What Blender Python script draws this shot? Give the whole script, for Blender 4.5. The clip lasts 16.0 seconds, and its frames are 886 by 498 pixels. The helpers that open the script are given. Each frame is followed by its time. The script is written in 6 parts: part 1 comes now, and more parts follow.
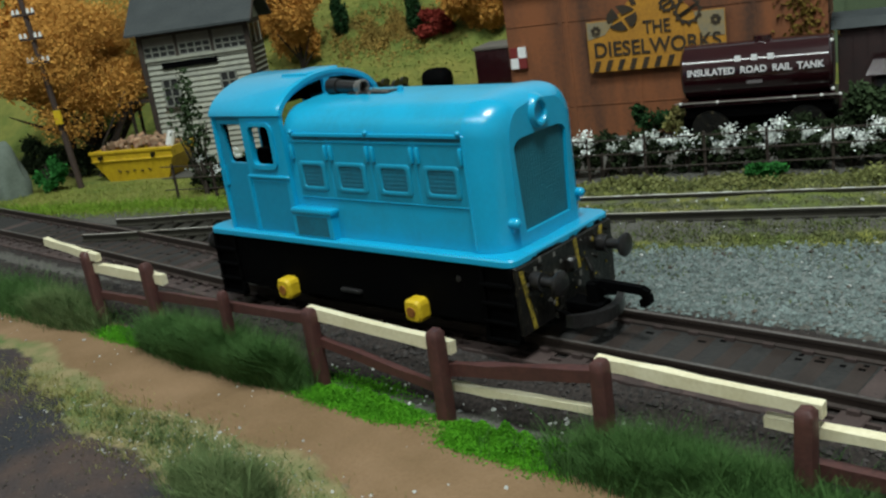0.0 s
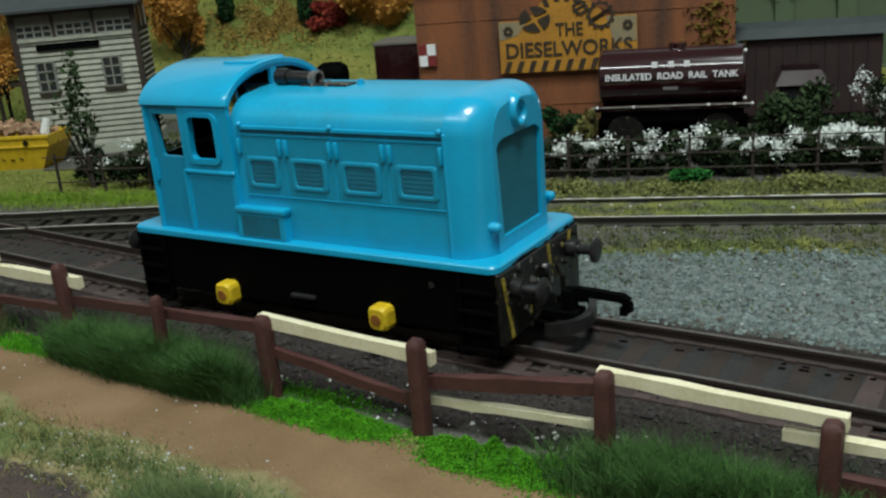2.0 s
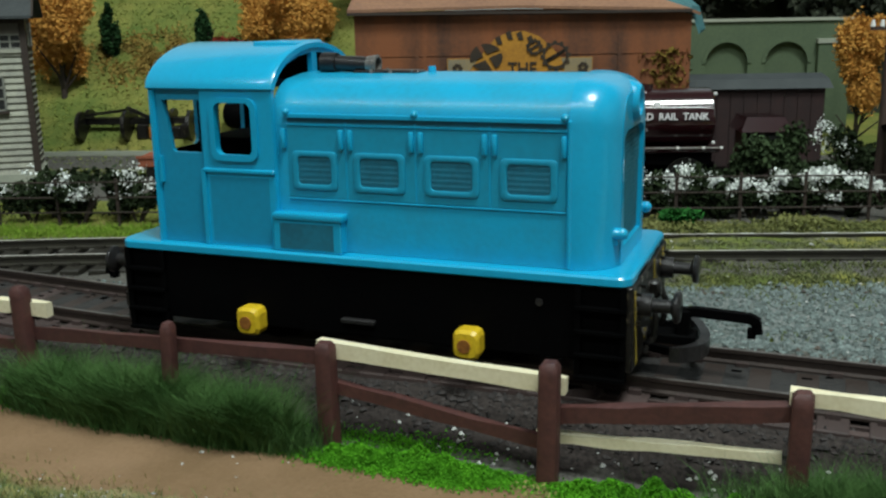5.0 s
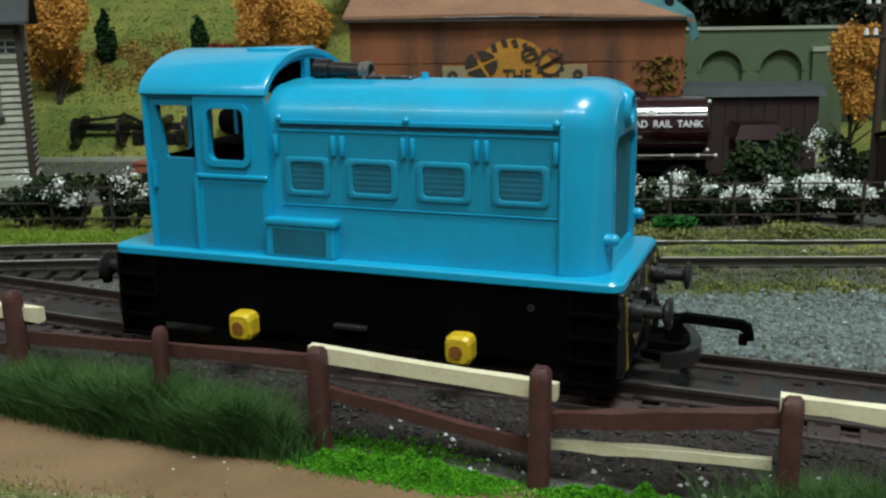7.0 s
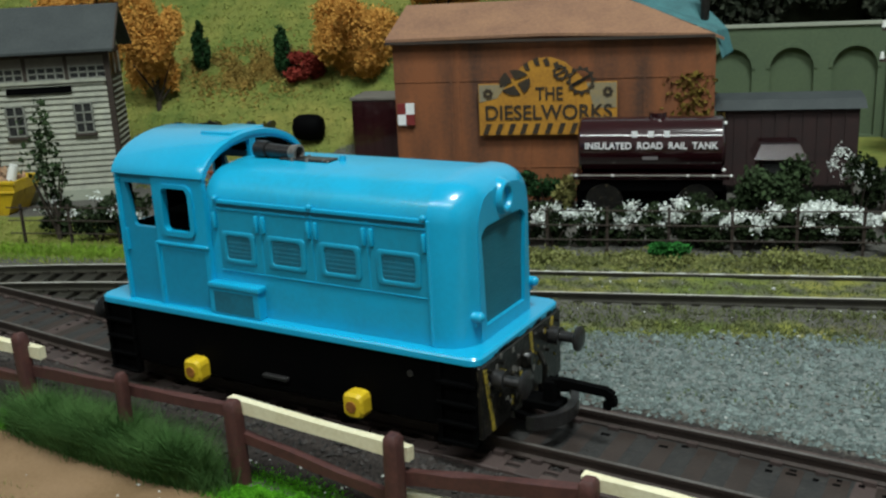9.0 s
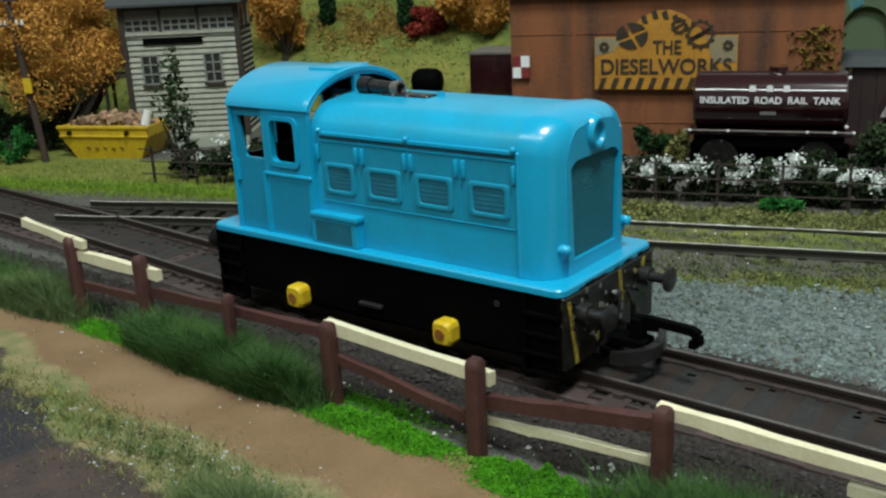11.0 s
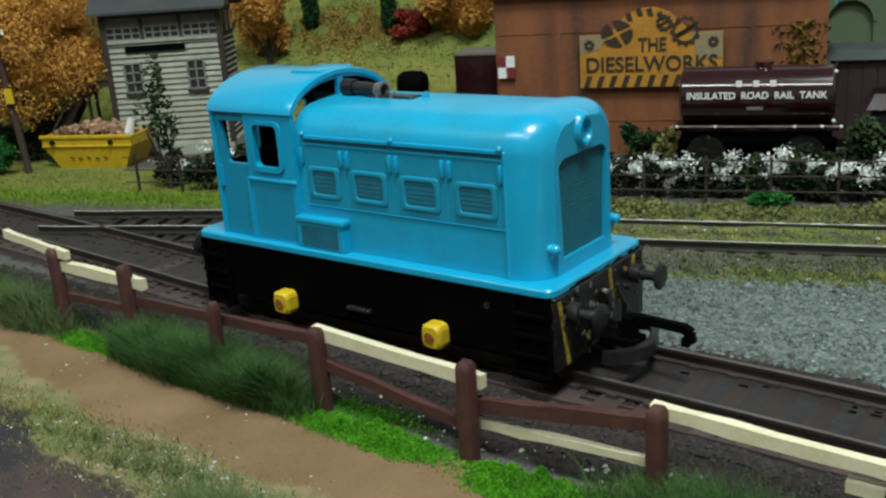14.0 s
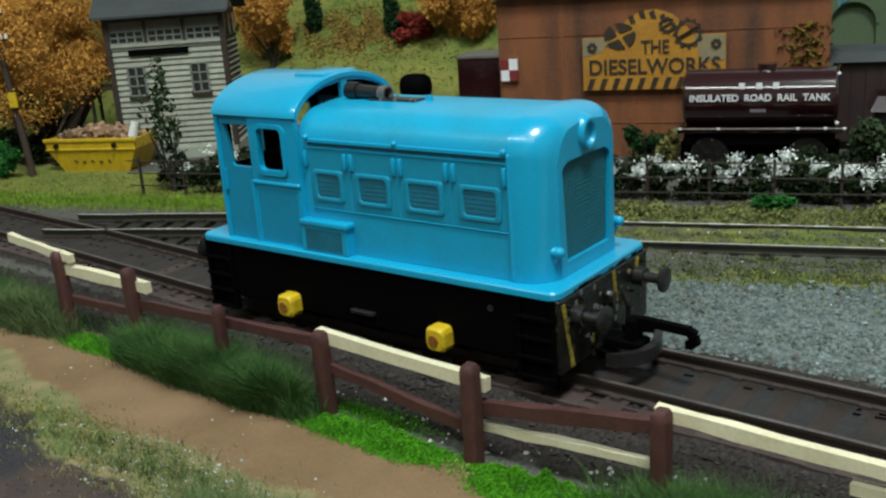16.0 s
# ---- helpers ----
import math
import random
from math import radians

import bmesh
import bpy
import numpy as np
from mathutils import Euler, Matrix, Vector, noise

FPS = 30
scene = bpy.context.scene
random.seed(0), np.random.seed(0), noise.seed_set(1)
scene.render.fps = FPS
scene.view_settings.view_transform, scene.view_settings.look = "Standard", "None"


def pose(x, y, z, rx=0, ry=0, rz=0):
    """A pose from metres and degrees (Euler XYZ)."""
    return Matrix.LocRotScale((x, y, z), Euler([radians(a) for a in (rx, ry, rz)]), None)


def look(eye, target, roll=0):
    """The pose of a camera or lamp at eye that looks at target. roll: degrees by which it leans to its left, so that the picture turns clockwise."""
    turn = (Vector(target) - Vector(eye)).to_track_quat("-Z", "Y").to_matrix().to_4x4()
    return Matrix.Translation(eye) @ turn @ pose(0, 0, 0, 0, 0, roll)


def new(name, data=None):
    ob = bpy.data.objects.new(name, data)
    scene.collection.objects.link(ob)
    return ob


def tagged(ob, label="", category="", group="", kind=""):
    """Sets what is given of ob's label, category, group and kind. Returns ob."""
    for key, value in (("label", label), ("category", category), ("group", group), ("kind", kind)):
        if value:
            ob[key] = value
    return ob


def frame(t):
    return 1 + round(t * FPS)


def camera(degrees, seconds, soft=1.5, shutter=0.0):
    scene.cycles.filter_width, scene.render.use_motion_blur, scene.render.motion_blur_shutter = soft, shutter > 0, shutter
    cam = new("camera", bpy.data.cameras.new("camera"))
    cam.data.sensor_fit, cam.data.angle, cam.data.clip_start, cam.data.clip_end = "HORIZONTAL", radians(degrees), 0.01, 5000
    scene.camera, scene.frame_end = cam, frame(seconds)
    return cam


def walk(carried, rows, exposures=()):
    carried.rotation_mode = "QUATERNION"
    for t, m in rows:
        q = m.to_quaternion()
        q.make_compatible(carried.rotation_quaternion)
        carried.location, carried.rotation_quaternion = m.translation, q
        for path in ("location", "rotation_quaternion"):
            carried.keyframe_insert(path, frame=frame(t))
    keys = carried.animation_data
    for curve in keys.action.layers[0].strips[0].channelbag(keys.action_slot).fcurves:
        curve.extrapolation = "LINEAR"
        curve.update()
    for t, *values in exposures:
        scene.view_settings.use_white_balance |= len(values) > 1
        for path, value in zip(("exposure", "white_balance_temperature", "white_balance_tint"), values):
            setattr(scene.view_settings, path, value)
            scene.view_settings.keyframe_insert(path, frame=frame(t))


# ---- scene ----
MM = 0.001
cam = camera(48.7, 16.0, soft=2.4)
# seconds, eye and target in millimetres of the layout, roll
PATH = [
    (0, (162.5, -134.26, 73.14), (91.69, -57.38, 41.52), -8.49),
    (0.5, (162.87, -133.93, 73.06), (92.98, -56.25, 41.33), -8.14),
    (1, (162.32, -133.39, 72.8), (94.13, -54.14, 41.29), -7.31),
    (1.5, (160.93, -132.44, 73.36), (94.91, -51.55, 41.38), -7.23),
    (2, (136.85, -140.37, 73.93), (80.2, -53.34, 40.15), -5.00),
    (2.5, (112.66, -146.86, 77.8), (69.27, -51.99, 45.54), -1.16),
    (3, (99.64, -141.25, 63.84), (61.17, -43.42, 34.28), 0.16),
    (3.5, (92.69, -139.21, 63.0), (56.55, -40.03, 35.04), 1.37),
    (4, (82.96, -139.6, 61.21), (44.99, -41.0, 33.63), -0.10),
    (4.2, (81.31, -140.56, 58.13), (43.26, -41.83, 31.13), -1.18),
    (6.5, (81.92, -140.91, 56.07), (43.85, -41.68, 31.0), -0.88),
    (7, (82.16, -140.81, 56.47), (44.39, -41.49, 31.3), -0.87),
    (7.5, (77.93, -143.08, 58.64), (43.5, -42.89, 32.14), -0.06),
    (8, (78.95, -151.23, 67.51), (47.62, -59.36, 43.5), -0.85),
    (8.5, (106.96, -146.48, 79.63), (61.0, -51.28, 52.27), -2.03),
    (9, (131.19, -135.0, 80.77), (77.24, -44.9, 50.8), -2.80),
    (9.5, (139.68, -134.32, 77.29), (79.64, -48.96, 45.14), -3.16),
    (10, (139.1, -135.97, 74.75), (75.95, -53.16, 41.89), -2.29),
    (10.2, (139.44, -136.33, 75.26), (74.97, -54.59, 42.3), -2.30),
    (12.5, (138.32, -135.05, 74.36), (73.36, -53.35, 42.28), -3.60),
    (13, (137.96, -134.96, 74.17), (73.39, -52.81, 42.46), -3.51),
    (13.5, (138.25, -134.39, 74.06), (73.67, -52.33, 42.13), -3.84),
    (14, (138.3, -134.07, 74.15), (73.92, -51.97, 41.91), -4.04),
    (14.5, (138.39, -133.93, 74.21), (74.04, -51.94, 41.64), -4.34),
    (15, (138.26, -134.11, 74.16), (73.9, -52.07, 41.72), -4.21),
    (15.5, (138.05, -134.47, 74.36), (73.61, -52.38, 42.22), -4.11),
    (16, (138.25, -134.38, 74.32), (73.6, -52.38, 42.36), -4.17),
]
walk(cam, [(t, look(Vector(eye) * MM, Vector(target) * MM, roll)) for t, eye, target, roll in PATH],
     exposures=((0, -0.10), (1.5, -0.12), (2.5, -0.20), (3.5, -0.10), (7, -0.06), (9, -0.03), (10, 0), (16, 0)))

# ---- world and light: a room with ceiling tubes over the layout ----
world = bpy.data.worlds.new("room_air")
scene.world = world
world.use_nodes = True
world.node_tree.nodes["Background"].inputs[0].default_value = (0.75, 0.85, 1.0, 1)
world.node_tree.nodes["Background"].inputs[1].default_value = 0.035


def area_lamp(name, eye, target, sx, sy, watts, colour):
    data = bpy.data.lights.new(name, "AREA")
    data.shape, data.size, data.size_y, data.energy, data.color = "RECTANGLE", sx, sy, watts, colour
    ob = new(name, data)
    ob.matrix_world = look(Vector(eye) * MM, Vector(target) * MM)
    return ob


area_lamp("ceiling_lamp", (340, -200, 1000), (30, 60, 0), 0.22, 0.22, 11.3, (0.90, 1.0, 0.98))
area_lamp("ceiling_lamp", (0, -640, 900), (0, 100, 0), 1.3, 0.06, 5.9, (0.90, 1.0, 0.98))


# ---- materials ----
def mat(name, c1, c2=None, rough=0.6, metal=0.0, big=8.0, fine=0.6, bump=0.15, spread=0.5, coat=0.0, spec=0.5, lo=0.35, hi=0.65, c3=None, island=0.0, random_ob=0.0, stretch=1.0):
    """c1 and c2 mixed by soft patches of about big mm and a grain of about fine mm; bump in the grain."""
    m = bpy.data.materials.new(name)
    m.use_nodes = True
    t = m.node_tree
    b = t.nodes["Principled BSDF"]
    b.inputs["Roughness"].default_value, b.inputs["Metallic"].default_value = rough, metal
    b.inputs["Coat Weight"].default_value, b.inputs["Specular IOR Level"].default_value = coat, spec
    c2 = c2 or tuple(v * 0.75 for v in c1)
    co = t.nodes.new("ShaderNodeTexCoord")
    n1, n2 = t.nodes.new("ShaderNodeTexNoise"), t.nodes.new("ShaderNodeTexNoise")
    n1.inputs["Scale"].default_value, n2.inputs["Scale"].default_value = 1000 / big, 1000 / fine
    n1.inputs["Detail"].default_value, n2.inputs["Detail"].default_value = 5, 3
    mp = t.nodes.new("ShaderNodeMapping")
    mp.inputs["Scale"].default_value = (1, 1, stretch)
    t.links.new(co.outputs["Object"], mp.inputs["Vector"])
    t.links.new(mp.outputs["Vector"], n1.inputs["Vector"])
    t.links.new(co.outputs["Object"], n2.inputs["Vector"])
    add = t.nodes.new("ShaderNodeMix")
    add.inputs["Factor"].default_value = spread
    t.links.new(n1.outputs["Fac"], add.inputs["A"])
    t.links.new(n2.outputs["Fac"], add.inputs["B"])
    ramp = t.nodes.new("ShaderNodeValToRGB")
    ramp.color_ramp.elements[0].position, ramp.color_ramp.elements[1].position = lo, hi
    ramp.color_ramp.elements[0].color, ramp.color_ramp.elements[1].color = (*c1, 1), (*c2, 1)
    if c3:
        e = ramp.color_ramp.elements.new(min(hi + 0.08, 0.98))
        e.color = (*c3, 1)
    t.links.new(add.outputs["Result"], ramp.inputs["Fac"])
    out = ramp.outputs["Color"]
    if island or random_ob:
        hsv = t.nodes.new("ShaderNodeHueSaturation")
        src = t.nodes.new("ShaderNodeNewGeometry" if island else "ShaderNodeObjectInfo")
        rng = t.nodes.new("ShaderNodeMapRange")
        amount = island or random_ob
        rng.inputs["To Min"].default_value, rng.inputs["To Max"].default_value = 1 - amount, 1 + amount
        t.links.new(src.outputs["Random Per Island" if island else "Random"], rng.inputs["Value"])
        t.links.new(rng.outputs["Result"], hsv.inputs["Value"])
        t.links.new(out, hsv.inputs["Color"])
        out = hsv.outputs["Color"]
    t.links.new(out, b.inputs["Base Color"])
    if bump:
        bp = t.nodes.new("ShaderNodeBump")
        bp.inputs["Strength"].default_value, bp.inputs["Distance"].default_value = bump, 0.0004
        t.links.new(n2.outputs["Fac"], bp.inputs["Height"])
        t.links.new(bp.outputs["Normal"], b.inputs["Normal"])
    return m


BLUE = (0.005, 0.370, 0.625)
M = {
    "blue": mat("blue_paint", BLUE, (0.005, 0.325, 0.55), 0.28, coat=0.4, big=14, fine=0.8, bump=0.10, spread=0.4),
    "bonnet": mat("dusty_blue_paint", (0.005, 0.350, 0.585), (0.016, 0.285, 0.44), 0.36, coat=0.12, big=11, fine=0.9, bump=0.12, spread=0.3, lo=0.42, hi=0.72),
    "worn_yellow": mat("worn_yellow_paint", (0.42, 0.31, 0.03), (0.06, 0.05, 0.02), 0.5, big=2.2, fine=0.5, bump=0.3, lo=0.45, hi=0.6),
    "lime": mat("lime_green_turf", (0.20, 0.33, 0.035), (0.14, 0.235, 0.03), 0.9, big=6, island=0.25, spec=0.06, bump=0),
    "door_blue": mat("dusty_blue_door_paint", (0.006, 0.290, 0.465), (0.010, 0.245, 0.380), 0.38, coat=0.2, big=8, fine=1.0, bump=0.08, lo=0.4, hi=0.75),
    "rock": mat("grey_green_rock", (0.15, 0.18, 0.145), (0.10, 0.125, 0.10), 0.9, big=12, fine=1.2, bump=0.3),
    "blue_dull": mat("dulled_blue_paint", (0.005, 0.262, 0.445), (0.006, 0.228, 0.385), 0.4, big=9, fine=1.0, bump=0.08),
    # grime on the louvres, painted shade below the drip strip
    "blue_grime_shade": mat("grimed_shaded_blue_paint", (0.007, 0.175, 0.270), (0.010, 0.108, 0.165), 0.5, big=5, fine=0.8, bump=0.12, lo=0.3, hi=0.7),
    "grille": mat("dark_blue_mesh", (0.010, 0.122, 0.170), (0.013, 0.160, 0.215), 0.6, big=7, fine=0.4, bump=0.3),
    "black": mat("black_plastic", (0.0010, 0.0010, 0.0013), (0.0018, 0.0018, 0.0018), 0.7, big=6, fine=0.5, bump=0.12, spec=0.03),
    "dirty_black": mat("grimy_black_metal", (0.003, 0.003, 0.003), (0.014, 0.012, 0.009), 0.35, big=2.5, fine=0.8, bump=0.5, lo=0.42, hi=0.62, c3=(0.20, 0.16, 0.09)),
    "yellow": mat("yellow_paint", (0.72, 0.50, 0.02), (0.55, 0.36, 0.015), 0.4, big=3, fine=0.5, bump=0.2),
    "rust": mat("rusty_centre", (0.35, 0.14, 0.02), (0.18, 0.06, 0.01), 0.6, big=2, fine=0.4),
    "gunmetal": mat("dull_gunmetal", (0.040, 0.038, 0.038), (0.016, 0.015, 0.015), 0.3, 0.4, big=3, fine=0.4, bump=0.2),
    "steel": mat("worn_steel", (0.34, 0.32, 0.29), (0.16, 0.15, 0.14), 0.3, 0.5, big=3, fine=0.4),
    "grey_timber": mat("weathered_grey_timber", (0.15, 0.135, 0.115), (0.10, 0.088, 0.075), 0.8, big=4, fine=0.6),
    "hedge": mat("dark_hedge_leaf", (0.030, 0.046, 0.020), (0.018, 0.026, 0.013), 0.9, big=5, island=0.5, spec=0.06, bump=0),
    "tuft": mat("deep_green_foam", (0.030, 0.150, 0.030), (0.020, 0.095, 0.022), 0.9, big=5, island=0.4, spec=0.06, bump=0),
    "pale_turf": mat("pale_yellow_foam", (0.23, 0.23, 0.085), (0.12, 0.14, 0.045), 0.9, big=7, island=0.4, spec=0.06, bump=0),
    "siding_rail": mat("rusty_dark_rail_side", (0.016, 0.013, 0.010), (0.032, 0.030, 0.018), 0.6, 0.1, big=6, fine=0.6, bump=0.2),
    "rail_polished": mat("dull_worn_rail_head", (0.22, 0.20, 0.185), (0.07, 0.058, 0.052), 0.4, 0.45, big=14, fine=0.6, bump=0.1),
    "clump": mat("soft_green_grass", (0.150, 0.195, 0.080), (0.085, 0.130, 0.050), 0.9, big=4, island=0.4, spec=0.06, bump=0),
    "brown_chip": mat("brown_stone_chip", (0.10, 0.075, 0.058), (0.065, 0.055, 0.046), 0.85, big=4, fine=0.4, island=0.5),
    "rail": mat("weathered_rail", (0.026, 0.018, 0.015), (0.048, 0.033, 0.027), 0.55, 0.2, big=9, fine=0.6, bump=0.2),
    "rail_bright": mat("worn_rail_head_highlight", (0.70, 0.68, 0.62), (0.30, 0.27, 0.24), 0.35, 0.15, big=9, fine=0.6, bump=0.1),
    "infill": mat("dark_grey_track_infill", (0.010, 0.010, 0.010), (0.036, 0.032, 0.029), 0.7, big=2.6, fine=0.9, bump=0.6, lo=0.3, hi=0.75),
    "sleeper": mat("brown_plastic_sleeper", (0.046, 0.030, 0.027), (0.070, 0.046, 0.041), 0.7, big=5, fine=0.5, random_ob=0.2),
    "post": mat("red_brown_painted_wood", (0.092, 0.034, 0.028), (0.055, 0.021, 0.019), 0.55, big=3, fine=0.7, bump=0.16),
    "white_rail": mat("cream_painted_wood", (0.80, 0.74, 0.53), (0.66, 0.59, 0.38), 0.6, big=6, fine=0.7, bump=0.08),
    "dark_stone": mat("dark_brown_ballast", (0.044, 0.037, 0.034), (0.022, 0.018, 0.017), 0.85, big=4, fine=0.4, island=0.5),
    "stone": mat("grey_green_ballast", (0.165, 0.205, 0.195), (0.090, 0.115, 0.108), 0.85, big=4, fine=0.4, island=0.45),
    "shed": mat("rusty_orange_sheet", (0.225, 0.074, 0.024), (0.060, 0.027, 0.015), 0.75, big=10, fine=1.4, bump=0.15, spread=0.22, lo=0.40, hi=0.70, stretch=0.14),
    "shed_roof": mat("faded_brown_roof", (0.30, 0.155, 0.085), (0.19, 0.095, 0.058), 0.8, big=14, fine=1.2),
    "teal": mat("teal_weathered_sheet", (0.05, 0.17, 0.18), (0.03, 0.10, 0.11), 0.7, big=6),
    "moss": mat("green_brown_moss", (0.17, 0.12, 0.025), (0.12, 0.075, 0.02), 0.9, big=4, fine=0.6, bump=0, spec=0.06),
    "sign": mat("orange_sign_paint", (0.50, 0.235, 0.020), (0.32, 0.14, 0.016), 0.6, big=9, fine=0.9),
    "sign_grey": mat("worn_grey_sign_corner", (0.20, 0.18, 0.13), (0.30, 0.22, 0.10), 0.6, big=4),
    "sign_black": mat("black_sign_paint", (0.018, 0.014, 0.010), (0.05, 0.03, 0.012), 0.6, big=3),
    "maroon": mat("glossy_maroon", (0.027, 0.005, 0.007), (0.018, 0.004, 0.006), 0.16, big=12, bump=0.02, coat=1.0),
    "white": mat("white_paint", (0.80, 0.80, 0.80), (0.70, 0.70, 0.70), 0.5, big=3, bump=0.05),
    "boards": mat("cream_weatherboard", (0.37, 0.37, 0.29), (0.23, 0.235, 0.20), 0.75, big=5, fine=0.6, random_ob=0.12),
    "slate": mat("dark_grey_slate", (0.026, 0.032, 0.034), (0.044, 0.052, 0.052), 0.7, big=8, fine=0.8),
    "dark_wood": mat("dark_brown_timber", (0.024, 0.016, 0.012), (0.040, 0.026, 0.018), 0.7, big=4),
    "pane": mat("dark_pane", (0.02, 0.022, 0.022), (0.035, 0.035, 0.034), 0.15, big=5, bump=0.0),
    "skip": mat("yellow_skip_paint", (0.60, 0.40, 0.012), (0.42, 0.26, 0.012), 0.5, big=4, fine=0.7, bump=0.2),
    "rubble": mat("brick_rubble", (0.28, 0.13, 0.07), (0.32, 0.24, 0.15), 0.9, big=2, island=0.5),
    "viaduct": mat("green_stone_wall", (0.090, 0.125, 0.066), (0.066, 0.096, 0.054), 0.85, big=16, fine=1.2, bump=0.2),
    "viaduct_dark": mat("shadowed_stone_recess", (0.084, 0.118, 0.062), (0.066, 0.094, 0.052), 0.85, big=16, fine=1.2),
    "capstone": mat("pale_coping", (0.36, 0.38, 0.30), (0.28, 0.30, 0.24), 0.8, big=8),
    "van": mat("brown_red_timber", (0.030, 0.011, 0.010), (0.015, 0.008, 0.008), 0.7, big=6),
    "red": mat("red_shed_paint", (0.20, 0.022, 0.020), (0.15, 0.016, 0.015), 0.6, big=6),
    "bark": mat("dark_bark", (0.045, 0.032, 0.022), (0.025, 0.018, 0.013), 0.9, big=3, fine=0.5, bump=0.6),
    "pole": mat("creosoted_pole", (0.060, 0.036, 0.026), (0.035, 0.022, 0.017), 0.8, big=4),
    "ceramic": mat("white_ceramic", (0.75, 0.75, 0.72), (0.7, 0.7, 0.66), 0.25, big=3, bump=0),
    "orange_leaf": mat("autumn_orange_foliage", (0.66, 0.35, 0.085), (0.45, 0.215, 0.046), 0.9, big=9, fine=1.0, island=0.12, spec=0.04, bump=0),
    "red_leaf": mat("dark_red_foliage", (0.28, 0.045, 0.032), (0.18, 0.030, 0.022), 0.9, big=6, island=0.3, spec=0.06, bump=0),
    "dark_leaf": mat("dark_green_foliage", (0.022, 0.060, 0.020), (0.014, 0.036, 0.014), 0.9, big=6, island=0.5, spec=0.06, bump=0),
    "mid_leaf": mat("mid_green_foliage", (0.040, 0.105, 0.022), (0.026, 0.070, 0.018), 0.9, big=6, island=0.5, spec=0.06, bump=0),
    "bright_leaf": mat("bright_green_turf", (0.10, 0.34, 0.018), (0.055, 0.21, 0.014), 0.9, big=4, island=0.2, spec=0.04, bump=0),
    "grass": mat("dark_static_grass", (0.040, 0.100, 0.026), (0.078, 0.150, 0.046), 0.9, big=7, island=0.4, spec=0.06, bump=0),
    "grass_light": mat("yellow_green_static_grass", (0.18, 0.23, 0.045), (0.26, 0.27, 0.075), 0.9, big=8, island=0.3, spec=0.06, bump=0),
    "verge_green": mat("mossy_verge_turf", (0.085, 0.115, 0.042), (0.155, 0.160, 0.070), 0.9, big=11, island=0.35, spec=0.06, bump=0),
    "hill_green": mat("dull_green_turf", (0.085, 0.130, 0.030), (0.14, 0.165, 0.04), 0.9, big=8, island=0.3, spec=0.06, bump=0),
    "grass_straw": mat("straw_static_grass", (0.30, 0.26, 0.10), (0.17, 0.20, 0.06), 0.9, big=8, island=0.4, spec=0.06, bump=0),
    "petal": mat("white_blossom", (0.85, 0.88, 0.85), (0.72, 0.76, 0.72), 0.8, big=4, island=0.3, spec=0.06, bump=0),
    "sky": mat("pale_backdrop_board", (0.50, 0.55, 0.58), (0.42, 0.47, 0.50), 0.9, big=120, fine=5, bump=0),
    "room": mat("plain_room_paint", (0.45, 0.44, 0.42), (0.40, 0.39, 0.37), 0.9, big=300, fine=4),
    "conifer": mat("dark_conifer_mass", (0.020, 0.030, 0.018), (0.050, 0.052, 0.038), 0.9, big=6, island=0.6, spec=0.06, bump=0),
    "terracotta": mat("terracotta", (0.30, 0.09, 0.04), (0.22, 0.06, 0.03), 0.8, big=3),
    "faded_bar": mat("faded_white_glazing_bar", (0.24, 0.245, 0.205), (0.15, 0.155, 0.135), 0.7, big=3, fine=0.6),
    "sapling_leaf": mat("dull_green_leaf", (0.050, 0.078, 0.034), (0.032, 0.050, 0.024), 0.9, big=5, island=0.4, spec=0.06, bump=0),
    "scrub": mat("orange_straw_scrub", (0.34, 0.21, 0.055), (0.20, 0.165, 0.05), 0.9, big=9, island=0.25, spec=0.05, bump=0),
    "rusty_scrub": mat("rust_brown_scrub", (0.13, 0.055, 0.030), (0.075, 0.035, 0.020), 0.9, big=5, island=0.4, spec=0.05, bump=0),
    "dim_mark": mat("dulled_grey_mark", (0.16, 0.145, 0.145), (0.11, 0.10, 0.10), 0.6, big=2),
    "chip": mat("pale_stone_chip", (0.55, 0.55, 0.52), (0.35, 0.36, 0.34), 0.7, big=2, island=0.4),
}


# ---- mesh helpers, in millimetres ----
def part(name, bm, material, parent=None, label="", smooth=False, off=(0, 0, 0), kind=""):
    if off != (0, 0, 0):
        bmesh.ops.translate(bm, verts=bm.verts, vec=off)
    bmesh.ops.scale(bm, verts=bm.verts, vec=(MM, MM, MM))
    bmesh.ops.recalc_face_normals(bm, faces=bm.faces)
    me = bpy.data.meshes.new(name)
    bm.to_mesh(me)
    bm.free()
    me.materials.append(M[material] if isinstance(material, str) else material)
    if smooth:
        me.polygons.foreach_set("use_smooth", [True] * len(me.polygons))
        me.set_sharp_from_angle(angle=radians(40))
    ob = new(name, me)
    ob.parent = parent
    return tagged(ob, label, kind=kind)


def raw(name, verts, faces, material, parent=None, kind="", label="", smooth=False):
    """A mesh from arrays in millimetres, for large stuff."""
    me = bpy.data.meshes.new(name)
    me.from_pydata((np.asarray(verts) * MM).tolist(), [], faces if isinstance(faces, list) else faces.tolist())
    me.materials.append(M[material] if isinstance(material, str) else material)
    if smooth:
        me.polygons.foreach_set("use_smooth", [True] * len(me.polygons))
    ob = new(name, me)
    ob.parent = parent
    return tagged(ob, label, kind=kind)


def thing(name, x, y, z, rz=0.0, label="", category="", group="", kind=""):
    ob = new(name)
    ob.empty_display_size = 0.005
    ob.matrix_world = pose(x * MM, y * MM, z * MM, 0, 0, rz)
    return tagged(ob, label, category, group, kind)


